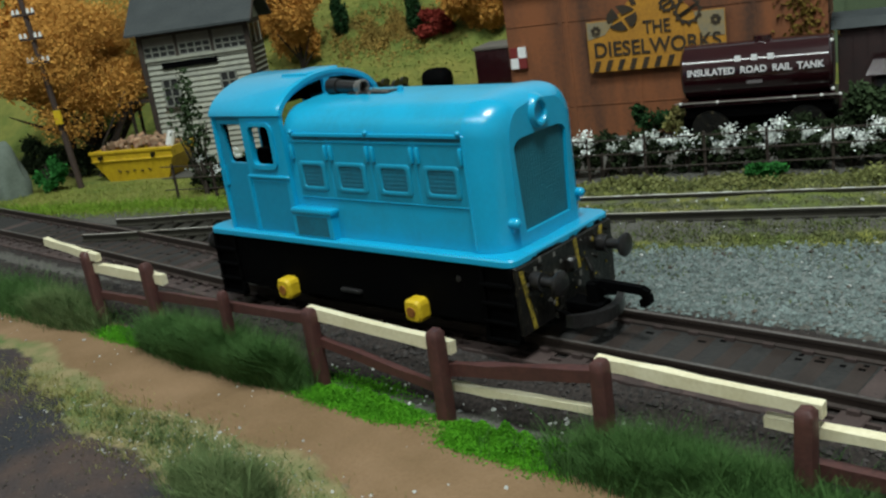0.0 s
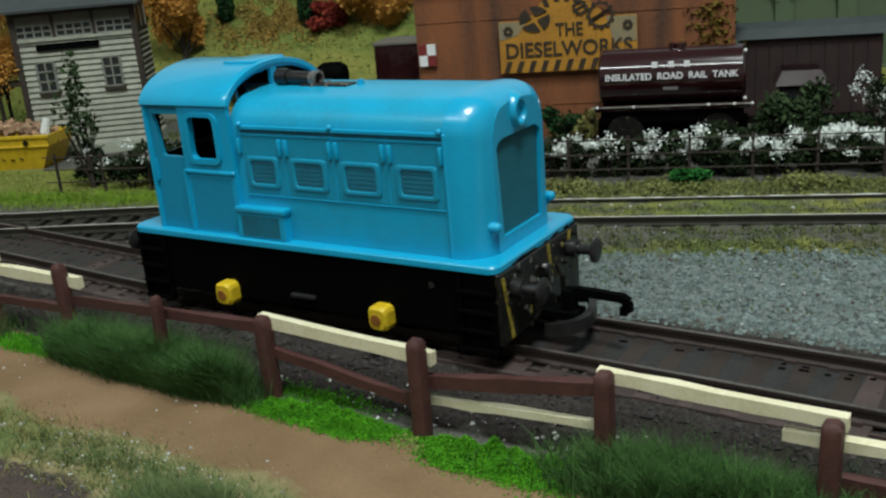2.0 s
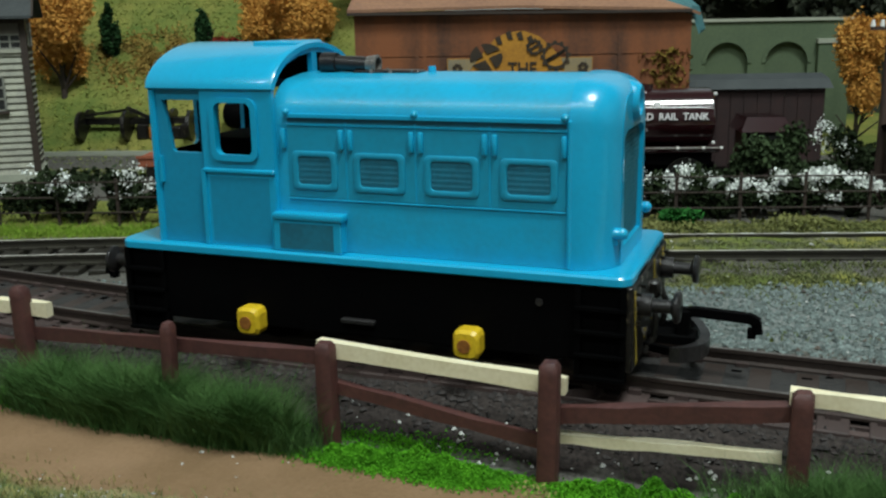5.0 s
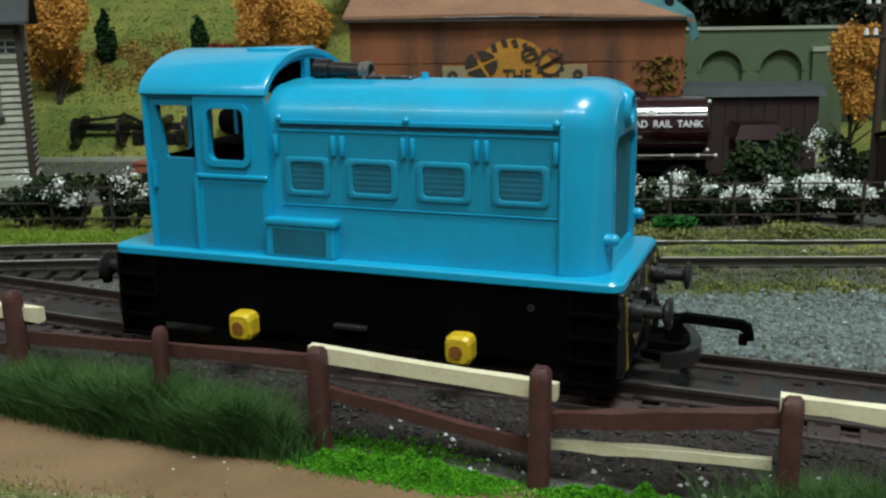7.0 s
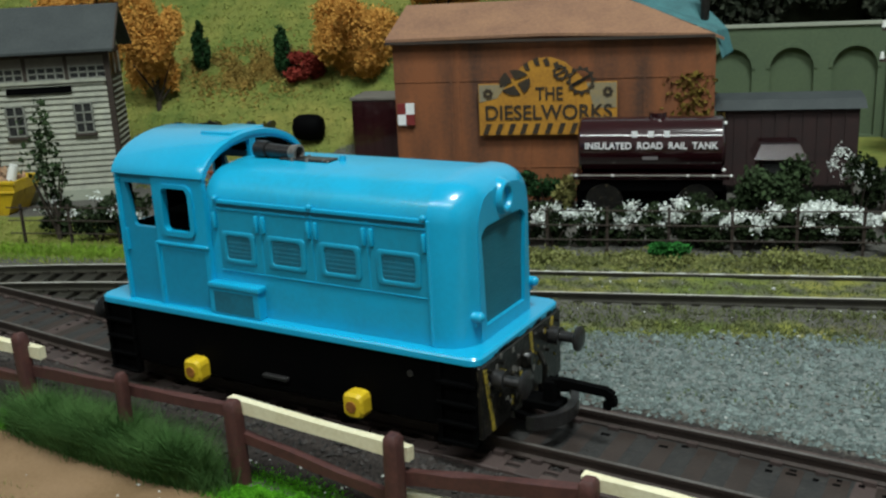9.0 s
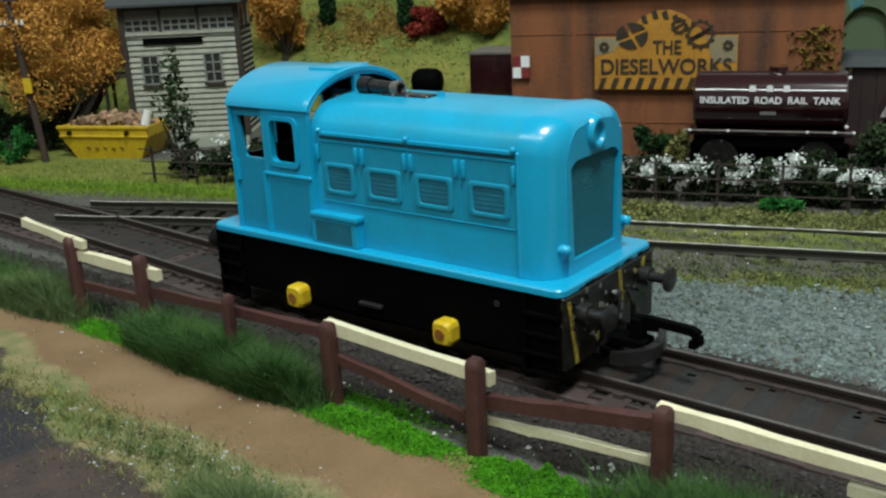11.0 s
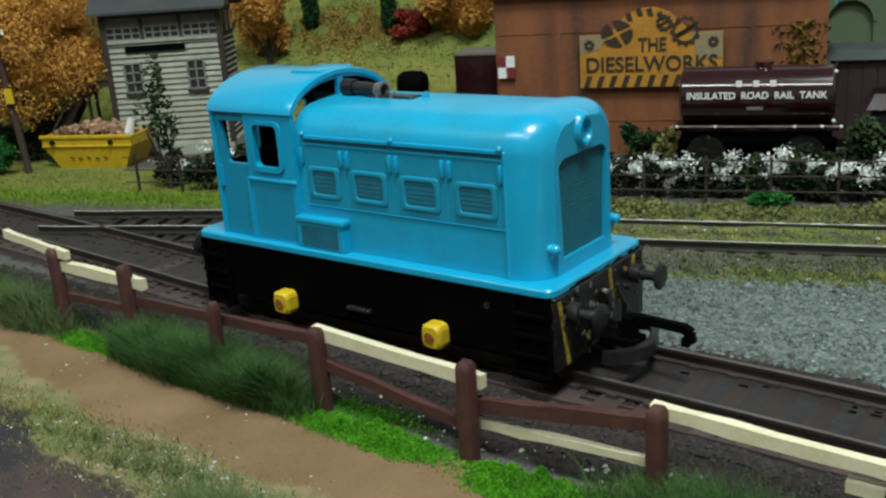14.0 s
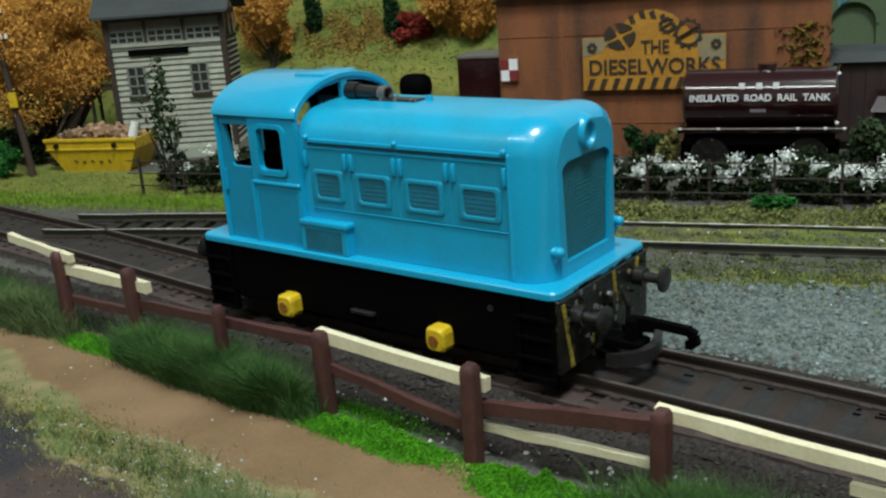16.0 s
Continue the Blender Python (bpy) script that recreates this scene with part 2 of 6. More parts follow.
SKEW = 18.0  # the far siding, hedge, shed and hut all run at this angle to the near track
CU, SU = math.cos(radians(SKEW)), math.sin(radians(SKEW))


def far(u, v):
    """From along and across the far siding to the layout's x and y."""
    return u * CU - v * SU, u * SU + v * CU


def far_thing(name, u, v, z, turn=0.0, **tags):
    return thing(name, *far(u, v), z, SKEW + turn, **tags)


def box(bm, x0, x1, y0, y1, z0, z1, bevel=0.0, seg=1):
    made = bmesh.ops.create_cube(bm, size=1.0, matrix=Matrix.Translation(((x0 + x1) / 2, (y0 + y1) / 2, (z0 + z1) / 2)) @ Matrix.Diagonal((x1 - x0, y1 - y0, z1 - z0, 1)))
    if bevel:
        edges = list({e for v in made["verts"] for e in v.link_edges})
        bmesh.ops.bevel(bm, geom=edges, offset=bevel, segments=seg, affect="EDGES", profile=0.5)
    return bm


def B(*a, **k):
    return box(bmesh.new(), *a, **k)


def rod(bm, p0, p1, r0, r1=None, seg=12):
    """A capped cylinder or cone between two points."""
    p0, p1 = Vector(p0), Vector(p1)
    d = p1 - p0
    m = Matrix.Translation((p0 + p1) / 2) @ d.to_track_quat("Z", "Y").to_matrix().to_4x4()
    bmesh.ops.create_cone(bm, cap_ends=True, segments=seg, radius1=r0, radius2=r0 if r1 is None else r1, depth=d.length, matrix=m)
    return bm


def beam(bm, p0, p1, w, h, rough=0.0):
    """A straight bar of section w by h, its long side upright, ends roughened."""
    p0, p1 = Vector(p0), Vector(p1)
    d = (p1 - p0).normalized()
    side = d.cross(Vector((0, 0, 1))).normalized()
    up = side.cross(d)
    rows = []
    for k in range(7):
        c = p0.lerp(p1, k / 6)
        j = [random.uniform(-rough, rough) for _ in range(4)]
        rows.append([bm.verts.new(c + side * (a * w / 2) + up * (b * h / 2 + q)) for (a, b), q in zip(((-1, -1), (1, -1), (1, 1), (-1, 1)), j)])
    for r0, r1 in zip(rows, rows[1:]):
        for i in range(4):
            bm.faces.new((r0[i], r0[(i + 1) % 4], r1[(i + 1) % 4], r1[i]))
    bm.faces.new(rows[0])
    bm.faces.new(rows[-1])
    return bm


def loft(bm, sections, cap=True, closed=True):
    rows = [[bm.verts.new(p) for p in s] for s in sections]
    n = len(rows[0])
    for r0, r1 in zip(rows, rows[1:]):
        for i in range(n if closed else n - 1):
            bm.faces.new((r0[i], r0[(i + 1) % n], r1[(i + 1) % n], r1[i]))
    if cap:
        bm.faces.new(rows[0])
        bm.faces.new(rows[-1])
    return rows


def rounded(x0, x1, y0, y1, r, seg=5):
    """A rounded rectangle as a loop of points."""
    pts = []
    for cx, cy, a0 in ((x1 - r, y1 - r, 0), (x0 + r, y1 - r, 90), (x0 + r, y0 + r, 180), (x1 - r, y0 + r, 270)):
        for k in range(seg + 1):
            a = radians(a0 + 90 * k / seg)
            pts.append((cx + r * math.cos(a), cy + r * math.sin(a)))
    return pts


def plate(outer, holes, thick, put):
    """A flat plate with holes: loops of 2D points, put(a, b, d) gives the place of point a, b at depth d."""
    bm = bmesh.new()
    edges, loops = [], []
    for loop in (outer, *holes):
        vs = [bm.verts.new(put(a, b, 0)) for a, b in loop]
        loops.append(vs)
        edges += [bm.edges.new((vs[i], vs[(i + 1) % len(vs)])) for i in range(len(vs))]
    bmesh.ops.triangle_fill(bm, edges=edges, use_beauty=True, use_dissolve=False)
    front = list(bm.faces)
    back = {}
    for loop, vs in zip((outer, *holes), loops):
        for (a, b), v in zip(loop, vs):
            back[v] = bm.verts.new(put(a, b, thick))
    for f in front:
        bm.faces.new([back[v] for v in reversed(f.verts)])
    for vs in loops:
        for i in range(len(vs)):
            a, b = vs[i], vs[(i + 1) % len(vs)]
            bm.faces.new((a, b, back[b], back[a]))
    return bm


def bevelled(bm, width):
    """Rounds the sharp edges of a plate."""
    bmesh.ops.recalc_face_normals(bm, faces=bm.faces)
    sharp = [e for e in bm.edges if len(e.link_faces) == 2 and e.calc_face_angle(0) > radians(60)]
    bmesh.ops.bevel(bm, geom=sharp, offset=width, segments=2, affect="EDGES", profile=0.5)
    return bm


def lettering(text, size, parent, material, m, depth=0.0, spacing=1.0, bold=0.0, label="", width=None):
    """Words in the built-in font, as a mesh part. m: pose in the thing, in metres; width: of the whole line in mm."""
    cu = bpy.data.curves.new("lettering", "FONT")
    cu.body, cu.size, cu.align_x, cu.align_y, cu.extrude, cu.space_character, cu.offset = text, size * MM, "CENTER", "CENTER", depth * MM, spacing, bold * MM
    tmp = bpy.data.objects.new("lettering", cu)
    me = bpy.data.meshes.new_from_object(tmp)
    bpy.data.objects.remove(tmp)
    me.materials.clear()
    me.materials.append(M[material])
    ob = new("lettering", me)
    ob.parent = parent
    if width:
        xs = [v.co.x for v in me.vertices]
        m = m @ Matrix.Diagonal((width * MM / (max(xs) - min(xs)), 1, 1, 1))
    ob.matrix_basis = m
    return tagged(ob, label or f'lettering that reads "{text}"')


def leaves(centres, size, rng, flat=0.0):
    """Small four-sided leaves or clumps, bent along the middle, turned at random."""
    c = np.asarray(centres, float)
    n = len(c)
    a = rng.normal(size=(n, 3))
    a[:, 2] *= 1 - flat
    a /= np.linalg.norm(a, axis=1)[:, None]
    b = np.cross(a, rng.normal(size=(n, 3)))
    b /= np.linalg.norm(b, axis=1)[:, None]
    nn = np.cross(a, b)
    s = size * rng.uniform(0.55, 1.35, (n, 1))
    quad = np.stack([c + a * s, c + b * s * 0.7 + nn * s * 0.3, c - a * s, c - b * s * 0.7 + nn * s * 0.25], 1)
    idx = np.arange(n)[:, None] * 4
    return quad.reshape(-1, 3), np.concatenate([idx + [0, 1, 2], idx + [0, 2, 3]])


def blob_points(n, rx, ry, rz, lumps, rng, inner=0.55):
    """Points in a cloud of lumps that fill an uneven crown."""
    d = rng.normal(size=(lumps, 3))
    d /= np.linalg.norm(d, axis=1)[:, None]
    mid = d * rng.uniform(0.35, 0.85, (lumps, 1)) * [rx, ry, rz]
    rad = rng.uniform(0.22, 0.45, lumps)
    k = rng.integers(0, lumps, n)
    e = rng.normal(size=(n, 3))
    e /= np.linalg.norm(e, axis=1)[:, None]
    return mid[k] + e * (rng.uniform(inner, 1, (n, 1)) * np.abs(rng.normal(1, 0.16, (n, 1))) * rad[k][:, None]) * [rx, ry, rz]


def ground_z(x, y):
    """Height of the scenery, from the path beside the fence to the wooded hill."""
    v = -x * SU + y * CU
    u = x * CU + y * SU
    s = lambda t: np.clip(t, 0, 1) ** 2 * (3 - 2 * np.clip(t, 0, 1))
    z = -9.0 + 5.8 * s((y + 14) / 12.0)
    z = z - 1.2 * s((y - 32) / 10) + 0.9 * s((v - 95) / 15)
    z = z + (2.1 * s((v - 56) / 7) + 1.25 * s((v - 69.6) / 2.5)) * s((96 - v) / 6) * s((u + 70) / 30)
    hill = np.maximum(v - 226 - 40 * s((u - 60) / 60), 0) * 0.72
    z = z + np.minimum(hill, 120) * (1 - 0.9 * s((u + 25) / 50))
    return z + 0.25 * np.sin(x * 0.11 + 1) * np.sin(y * 0.13) + 0.15 * np.sin(x * 0.31) * np.cos(y * 0.27)


# ---- ground: one sheet, its zones told by masks ----
def ground_material():
    m = bpy.data.materials.new("scenic_ground")
    m.use_nodes = True
    t = m.node_tree
    b = t.nodes["Principled BSDF"]
    b.inputs["Roughness"].default_value = 0.95
    b.inputs["Specular IOR Level"].default_value = 0.15
    co = t.nodes.new("ShaderNodeTexCoord")

    def tex(size, detail=5):
        n = t.nodes.new("ShaderNodeTexNoise")
        n.inputs["Scale"].default_value, n.inputs["Detail"].default_value = 1000 / size, detail
        t.links.new(co.outputs["Object"], n.inputs["Vector"])
        return n.outputs["Fac"]

    def ramp(fac, *stops):
        r = t.nodes.new("ShaderNodeValToRGB")
        for k, (p, c) in enumerate(stops):
            e = r.color_ramp.elements[k] if k < 2 else r.color_ramp.elements.new(p)
            e.position, e.color = p, (*c, 1)
        t.links.new(fac, r.inputs["Fac"])
        return r.outputs["Color"]

    def mix(fac, a, c):
        n = t.nodes.new("ShaderNodeMix")
        n.data_type = "RGBA"
        t.links.new(fac, n.inputs[0])
        t.links.new(a, n.inputs[6])
        t.links.new(c, n.inputs[7])
        return n.outputs[2]

    n_big, n_mid, n_fine = tex(28), tex(5), tex(0.7, 3)

    def edge(name):
        """The mask of a zone with a ragged edge."""
        at = t.nodes.new("ShaderNodeAttribute")
        at.attribute_name = name
        j = t.nodes.new("ShaderNodeMath")
        j.operation = "MULTIPLY_ADD"
        t.links.new(n_mid, j.inputs[0])
        j.inputs[1].default_value = 0.9
        t.links.new(at.outputs["Fac"], j.inputs[2])
        r = t.nodes.new("ShaderNodeMapRange")
        r.inputs["From Min"].default_value, r.inputs["From Max"].default_value = 0.82, 1.05
        t.links.new(j.outputs[0], r.inputs["Value"])
        return r.outputs["Result"]

    grass = mix(n_fine, ramp(n_big, (0.36, (0.100, 0.150, 0.034)), (0.66, (0.29, 0.25, 0.066))), ramp(n_mid, (0.3, (0.07, 0.105, 0.025)), (0.7, (0.19, 0.205, 0.048))))
    earth = ramp(n_fine, (0.3, (0.055, 0.052, 0.045)), (0.7, (0.13, 0.125, 0.11)))
    dirt = mix(n_mid, ramp(n_fine, (0.3, (0.190, 0.116, 0.061)), (0.7, (0.245, 0.155, 0.086))), ramp(n_big, (0.38, (0.170, 0.108, 0.056)), (0.62, (0.290, 0.186, 0.110))))
    gravel = mix(n_fine, ramp(n_mid, (0.35, (0.075, 0.095, 0.080)), (0.65, (0.18, 0.205, 0.195))), ramp(n_fine, (0.35, (0.07, 0.08, 0.078)), (0.65, (0.26, 0.28, 0.27))))
    road = mix(n_mid, ramp(n_fine, (0.3, (0.018, 0.020, 0.025)), (0.7, (0.045, 0.046, 0.052))), ramp(n_big, (0.4, (0.105, 0.066, 0.050)), (0.6, (0.034, 0.033, 0.037))))
    bed = ramp(n_fine, (0.3, (0.018, 0.015, 0.014)), (0.7, (0.050, 0.041, 0.037)))
    straw = mix(n_fine, ramp(n_mid, (0.38, (0.25, 0.20, 0.10)), (0.58, (0.085, 0.135, 0.040))), ramp(n_big, (0.40, (0.28, 0.225, 0.12)), (0.58, (0.115, 0.150, 0.055))))
    c = mix(edge("grass"), earth, grass)
    c = mix(edge("straw"), c, straw)
    c = mix(edge("gravel"), c, gravel)
    c = mix(edge("dirt"), c, dirt)
    c = mix(edge("road"), c, road)
    c = mix(edge("bed"), c, bed)
    t.links.new(c, b.inputs["Base Color"])
    bp = t.nodes.new("ShaderNodeBump")
    bp.inputs["Strength"].default_value, bp.inputs["Distance"].default_value = 0.5, 0.0005
    t.links.new(n_fine, bp.inputs["Height"])
    t.links.new(bp.outputs["Normal"], b.inputs["Normal"])
    return m


def curve_y(pts, x):
    """A smooth line through a few points."""
    xs, ys = zip(*pts)
    k = np.gradient(ys, xs)
    i = int(np.clip(np.searchsorted(xs, x) - 1, 0, len(xs) - 2))
    h = xs[i + 1] - xs[i]
    s = np.clip((x - xs[i]) / h, -0.5, 1.5)
    return float((2 * s**3 - 3 * s**2 + 1) * ys[i] + (s**3 - 2 * s**2 + s) * h * k[i] + (3 * s**2 - 2 * s**3) * ys[i + 1] + (s**3 - s**2) * h * k[i + 1])


MAIN = [(-420, 40), (-260, 27), (-180, 23), (-120, 20.5), (-80, 17.8), (-50, 15.6), (-20, 14.3), (60, 14.3), (100, 13.2), (140, 11), (220, 3), (420, -30)]
SIDING = [(-165, 78), (-142, 72.4), (-120, 72.2), (-95, 75.3), (-70, 77.6), (-40, 78), (60, 78), (150, 78), (420, 78)]


def soft(t):
    return np.clip(t, 0, 1)


def build_ground():
    xs = np.unique(np.concatenate([np.arange(-900, -260, 30), np.arange(-260, 230, 2.5), np.arange(230, 901, 30)]))
    ys = np.unique(np.concatenate([np.arange(-600, -110, 30), np.arange(-110, 150, 2.5), np.arange(150, 420, 6), np.arange(420, 700, 30)]))
    gx, gy = np.meshgrid(xs, ys)
    x, y = gx.ravel(), gy.ravel()
    u, v = x * CU + y * SU, -x * SU + y * CU
    z = ground_z(x, y)
    nx, ny = len(xs), len(ys)
    i = (np.arange(ny - 1)[:, None] * nx + np.arange(nx - 1)).ravel()
    ob = raw("ground", np.stack([x, y, z], 1), np.stack([i, i + 1, i + nx + 1, i + nx], 1), ground_material(), kind="structure",
             label="model scenery ground of earth, gravel and scatter grass", smooth=True)
    wav = 2.5 * np.sin(x * 0.06) + 1.5 * np.sin(x * 0.17 + 2)
    near, edge_far = -34 - 0.085 * (x + 60) + wav, -15.5 - 0.05 * (x + 20) + 0.6 * wav
    main = np.array([curve_y(MAIN, a) for a in xs])[np.tile(np.arange(nx), ny)]
    masks = {
        "dirt": soft((y - near) / 9 + 0.5) * soft((edge_far - y) / 4 + 0.5),
        "road": soft((-50 - 0.19 * (x + 20) + wav - y) / 8 + 0.5),
        "straw": soft((near + 3 - y) / 7 + 0.5) * 0.9,
        "bed": soft((19 - np.abs(y - main)) / 4 + 0.3) * 0.9 + soft((y + 15) / 4) * soft(-y / 4) * 0.9 + soft((13 - np.abs(v - 78)) / 4) * (u > -140) * (u < -55) * 0.6,
        "gravel": soft((y - 32) / 6) * soft((50 - v) / 8 + 0.5) * soft((u + 120) / 40) * 0.95 + soft((v - 108) / 4) * soft((121 - v) / 4) * 0.35,
        "grass": soft((v - 44) / 8) * soft((64 - v) / 6) * soft((u - 10) / 20) * (0.50 + 0.22 * np.sin(u * 0.07 + 1) * np.sin(v * 0.3 + u * 0.03)) + soft((v - 66) / 6) * soft((112 - v) / 6) * soft((u + 40) / 30) * 0.52 + soft((v - 100) / 10) * soft((-55 - u) / 10) * (1 - soft((v - 150) / 10) * soft((238 - v) / 6) * soft((u + 190) / 20) * 0.9)
                 + soft((v - 236 + 30 * soft((-190 - u) / 20)) / 12),
    }
    for name, mask in masks.items():
        at = ob.data.attributes.new(name, "FLOAT", "POINT")
        at.data.foreach_set("value", np.clip(mask, 0, 1).astype(np.float32))


build_ground()

# ---- the room round the layout ----
box_room = B(-1100, 1100, -1000, 800, -900, 1250)
bmesh.ops.reverse_faces(box_room, faces=box_room.faces)
room = part("wall_room", box_room, "room", kind="structure", label="plain painted walls and ceiling of the room")
fl = bmesh.new()
box(fl, -900, 900, -600, 700, -60, -25)
part("baseboard", fl, "dark_wood", kind="structure", label="timber board under the model scenery")


# ---- track ----
def sweep_rail(parent, centre, a0, a1, offset, step, to_xy):
    prof = [(-1.0, -2.5), (1.0, -2.5), (1.0, -2.1), (0.28, -1.8), (0.28, -0.75), (0.5, -0.6), (0.5, -0.02), (-0.5, -0.02), (-0.5, -0.6), (-0.28, -0.75), (-0.28, -1.8), (-1.0, -2.1)]
    n = max(2, int((a1 - a0) / step))
    secs, tops = [], []
    for k in range(n + 1):
        a = a0 + (a1 - a0) * k / n
        p0, p1 = Vector((a - 0.5, curve_y(centre, a - 0.5))), Vector((a + 0.5, curve_y(centre, a + 0.5)))
        d = (p1 - p0).normalized()
        nrm = Vector((-d.y, d.x))
        c = Vector((a, curve_y(centre, a))) + nrm * offset
        secs.append([(*to_xy(*(c + nrm * q)), z) for q, z in prof])
        tops.append([(*to_xy(*(c + nrm * q)), z) for q, z in ((-0.36, -0.02), (0.36, -0.02), (0.36, 0.03), (-0.36, 0.03))])
    bm = bmesh.new()
    loft(bm, secs)
    r = part("rail", bm, "siding_rail" if parent.name.startswith("siding") else "rail", parent)
    bm = bmesh.new()
    loft(bm, tops)
    # siding heads are worn, and their pale colour also holds the highlight
    part("running_face", bm, "rail_bright" if parent.name.startswith("siding") else "rail_polished", r, "worn top of the rail")


def sleepers(parent, centre, a0, a1, pitch, to_xy, turn, length=30.0):
    me = None
    a = a0
    while a < a1:
        slope = math.degrees(math.atan2(curve_y(centre, a + 1) - curve_y(centre, a - 1), 2))
        if me is None:
            bm = B(-2.3, 2.3, -length / 2, length / 2, -4.2, -2.5, bevel=0.2)
            for s in (-8.8, 8.8):
                box(bm, -1.0, 1.0, s - 2.0, s - 1.1, -2.5, -1.7)
                box(bm, -1.0, 1.0, s + 1.1, s + 2.0, -2.5, -1.7)
            first = part("sleeper", bm, "siding_rail" if parent.name.startswith("siding") else "sleeper", parent)
            me, ob = first.data, first
        else:
            ob = new("sleeper", me)
            ob.parent = parent
        x, y = to_xy(a, curve_y(centre, a))
        ob.matrix_basis = pose(x * MM, y * MM, random.uniform(-0.1, 0.1) * MM, 0, 0, slope + turn + random.uniform(-1, 1))
        a += pitch


def plain(x, y):
    return x, y


main_track = thing("main_track", 0, 0, 0, label="weathered brown model railway track with dark ballast", category="railway track", kind="structure")
for off_y in (-8.7, 8.7):
    sweep_rail(main_track, MAIN, -400, 400, off_y, 6, plain)
sleepers(main_track, MAIN, -300, 260, 7.3, plain, 0)
secs = []
for k in range(121):
    a = -400 + k * 800 / 120
    c = curve_y(MAIN, a)
    secs.append([(a, c + q, z) for q, z in ((-7.6, -3.6), (7.6, -3.6), (7.6, -2.42), (-7.6, -2.42))])
bm = bmesh.new()
loft(bm, secs)
part("infill", bm, "infill", main_track, "dark grey filling between the rails")
bm = bmesh.new()
a = -180.0
while a < 200:
    c = curve_y(MAIN, a)
    box(bm, a - 1.7, a + 1.7, c - 7.2, c + 7.2, -2.6, -2.42 + random.uniform(0.03, 0.07), bevel=0.05)
    a += 7.3
part("infill_rib", bm, "rail", main_track, "low ribs where the buried sleepers lie", kind="stuff")
bm = bmesh.new()
a = -180.0
while a < 170:
    for q in (-6.4, -4.9, -1.6, 1.8, 4.9, 6.4):
        if random.random() < (0.4 if abs(q) > 4 else 0.12):
            c = curve_y(MAIN, a) + q + random.uniform(-0.3, 0.3)
            box(bm, a - random.uniform(0.3, 1.0), a + random.uniform(0.2, 0.9), c - 0.4, c + 0.4, -2.6, -2.33)
    a += 3.65
part("rail_clip", bm, "black", main_track, "dark clips showing through the filling", kind="stuff")
for q0, q1 in ((-14.9, -13.2), (-11.9, -11.2), (13.2, 14.9)):
    secs = []
    for k in range(81):
        a = -300 + k * 7
        c = curve_y(MAIN, a)
        secs.append([(a, c + q, z) for q, z in ((q0, -4.0), (q1, -4.0), (q1, -2.62), (q0, -2.62))])
    bm = bmesh.new()
    loft(bm, secs)
    part("tie_bar", bm, "sleeper", main_track)
siding = thing("siding_track", 0, 0, 0, label="model railway siding with shiny rail heads in grass", category="railway track", kind="structure")
for off_y in (-8.7, 8.7):
    sweep_rail(siding, SIDING, -128, 400, off_y, 6, far)
sleepers(siding, SIDING, -112, 215, 7.3, far, SKEW)
# broken glints on the far rail head, put in as white strips
shine = random.Random(8)
bm = bmesh.new()
a = -20.0
while a < 210:
    ln = shine.uniform(1.5, 7.0)
    x, y = far(a, 78 + 8.7)
    x1, y1 = far(a + ln, 78 + 8.7)
    beam(bm, (x, y, 0.03), (x1, y1, 0.03), 0.7, 0.16)
    a += ln + shine.uniform(2.0, 9.0)
part("polished_patch", bm, "ceramic", siding, "white glints painted on along the rail head", kind="stuff")


# ---- the blue diesel shunter ----
CY = 14.3
loco = thing("diesel_shunter", 12, CY, 0, label="bright blue model diesel shunter with black chassis on the near track", category="locomotive")
LO = (-12, -CY, 0)


def lp(name, bm, material, label="", smooth=False, parent=None):
    return part(name, bm, material, parent or loco, label, smooth, off=LO)


def hood_profile(grow=0.0, drop=0.0, half=14.3, top=46.5, base=18.0, seg=9):
    """Across the bonnet, from the near foot over the top to the far foot: upright sides, round shoulders, a flat dome."""
    h, t = half + grow, top + grow - drop
    pts = [(-h, base)]
    r, spring = 7.2, 39.8
    for k in range(seg + 1):
        a = radians(90 * k / seg)
        pts.append((-h + r - r * math.cos(a), spring + (t - 0.5 - spring) * math.sin(a)))
    pts.append((-h * 0.25, t - 0.08))
    pts.append((0, t))
    return [(CY + a, b) for a, b in pts] + [(CY - a, b) for a, b in reversed(pts[:-1])]


bm = bmesh.new()
loft(bm, [[(x, a, b) for a, b in hood_profile()] for x in (-2.4, 10, 22.8, 35, 47.6)])
hood = lp("bonnet", bm, "bonnet", smooth=True)

# nose: rounded towards the front, with the grille let into its face
bm = bmesh.new()
R = 6.2
secs = [[(47.5, a, b) for a, b in hood_profile(0.35)], [(54.6 - R, a, b) for a, b in hood_profile(0.35)]]
for k in range(1, 9):
    a = radians(90 * k / 8)
    cut = R * (1 - math.cos(a)) * (0.80 if k == 8 else 1)
    secs.append([(54.6 - R + R * math.sin(a), CY + (p - CY) * (1 - cut / 14.65), 18 + (q - 18) * (1 - cut * 0.5 / 28.8)) for p, q in hood_profile(0.35)])
rows = loft(bm, secs, cap=False)
bm.faces.new(rows[0])


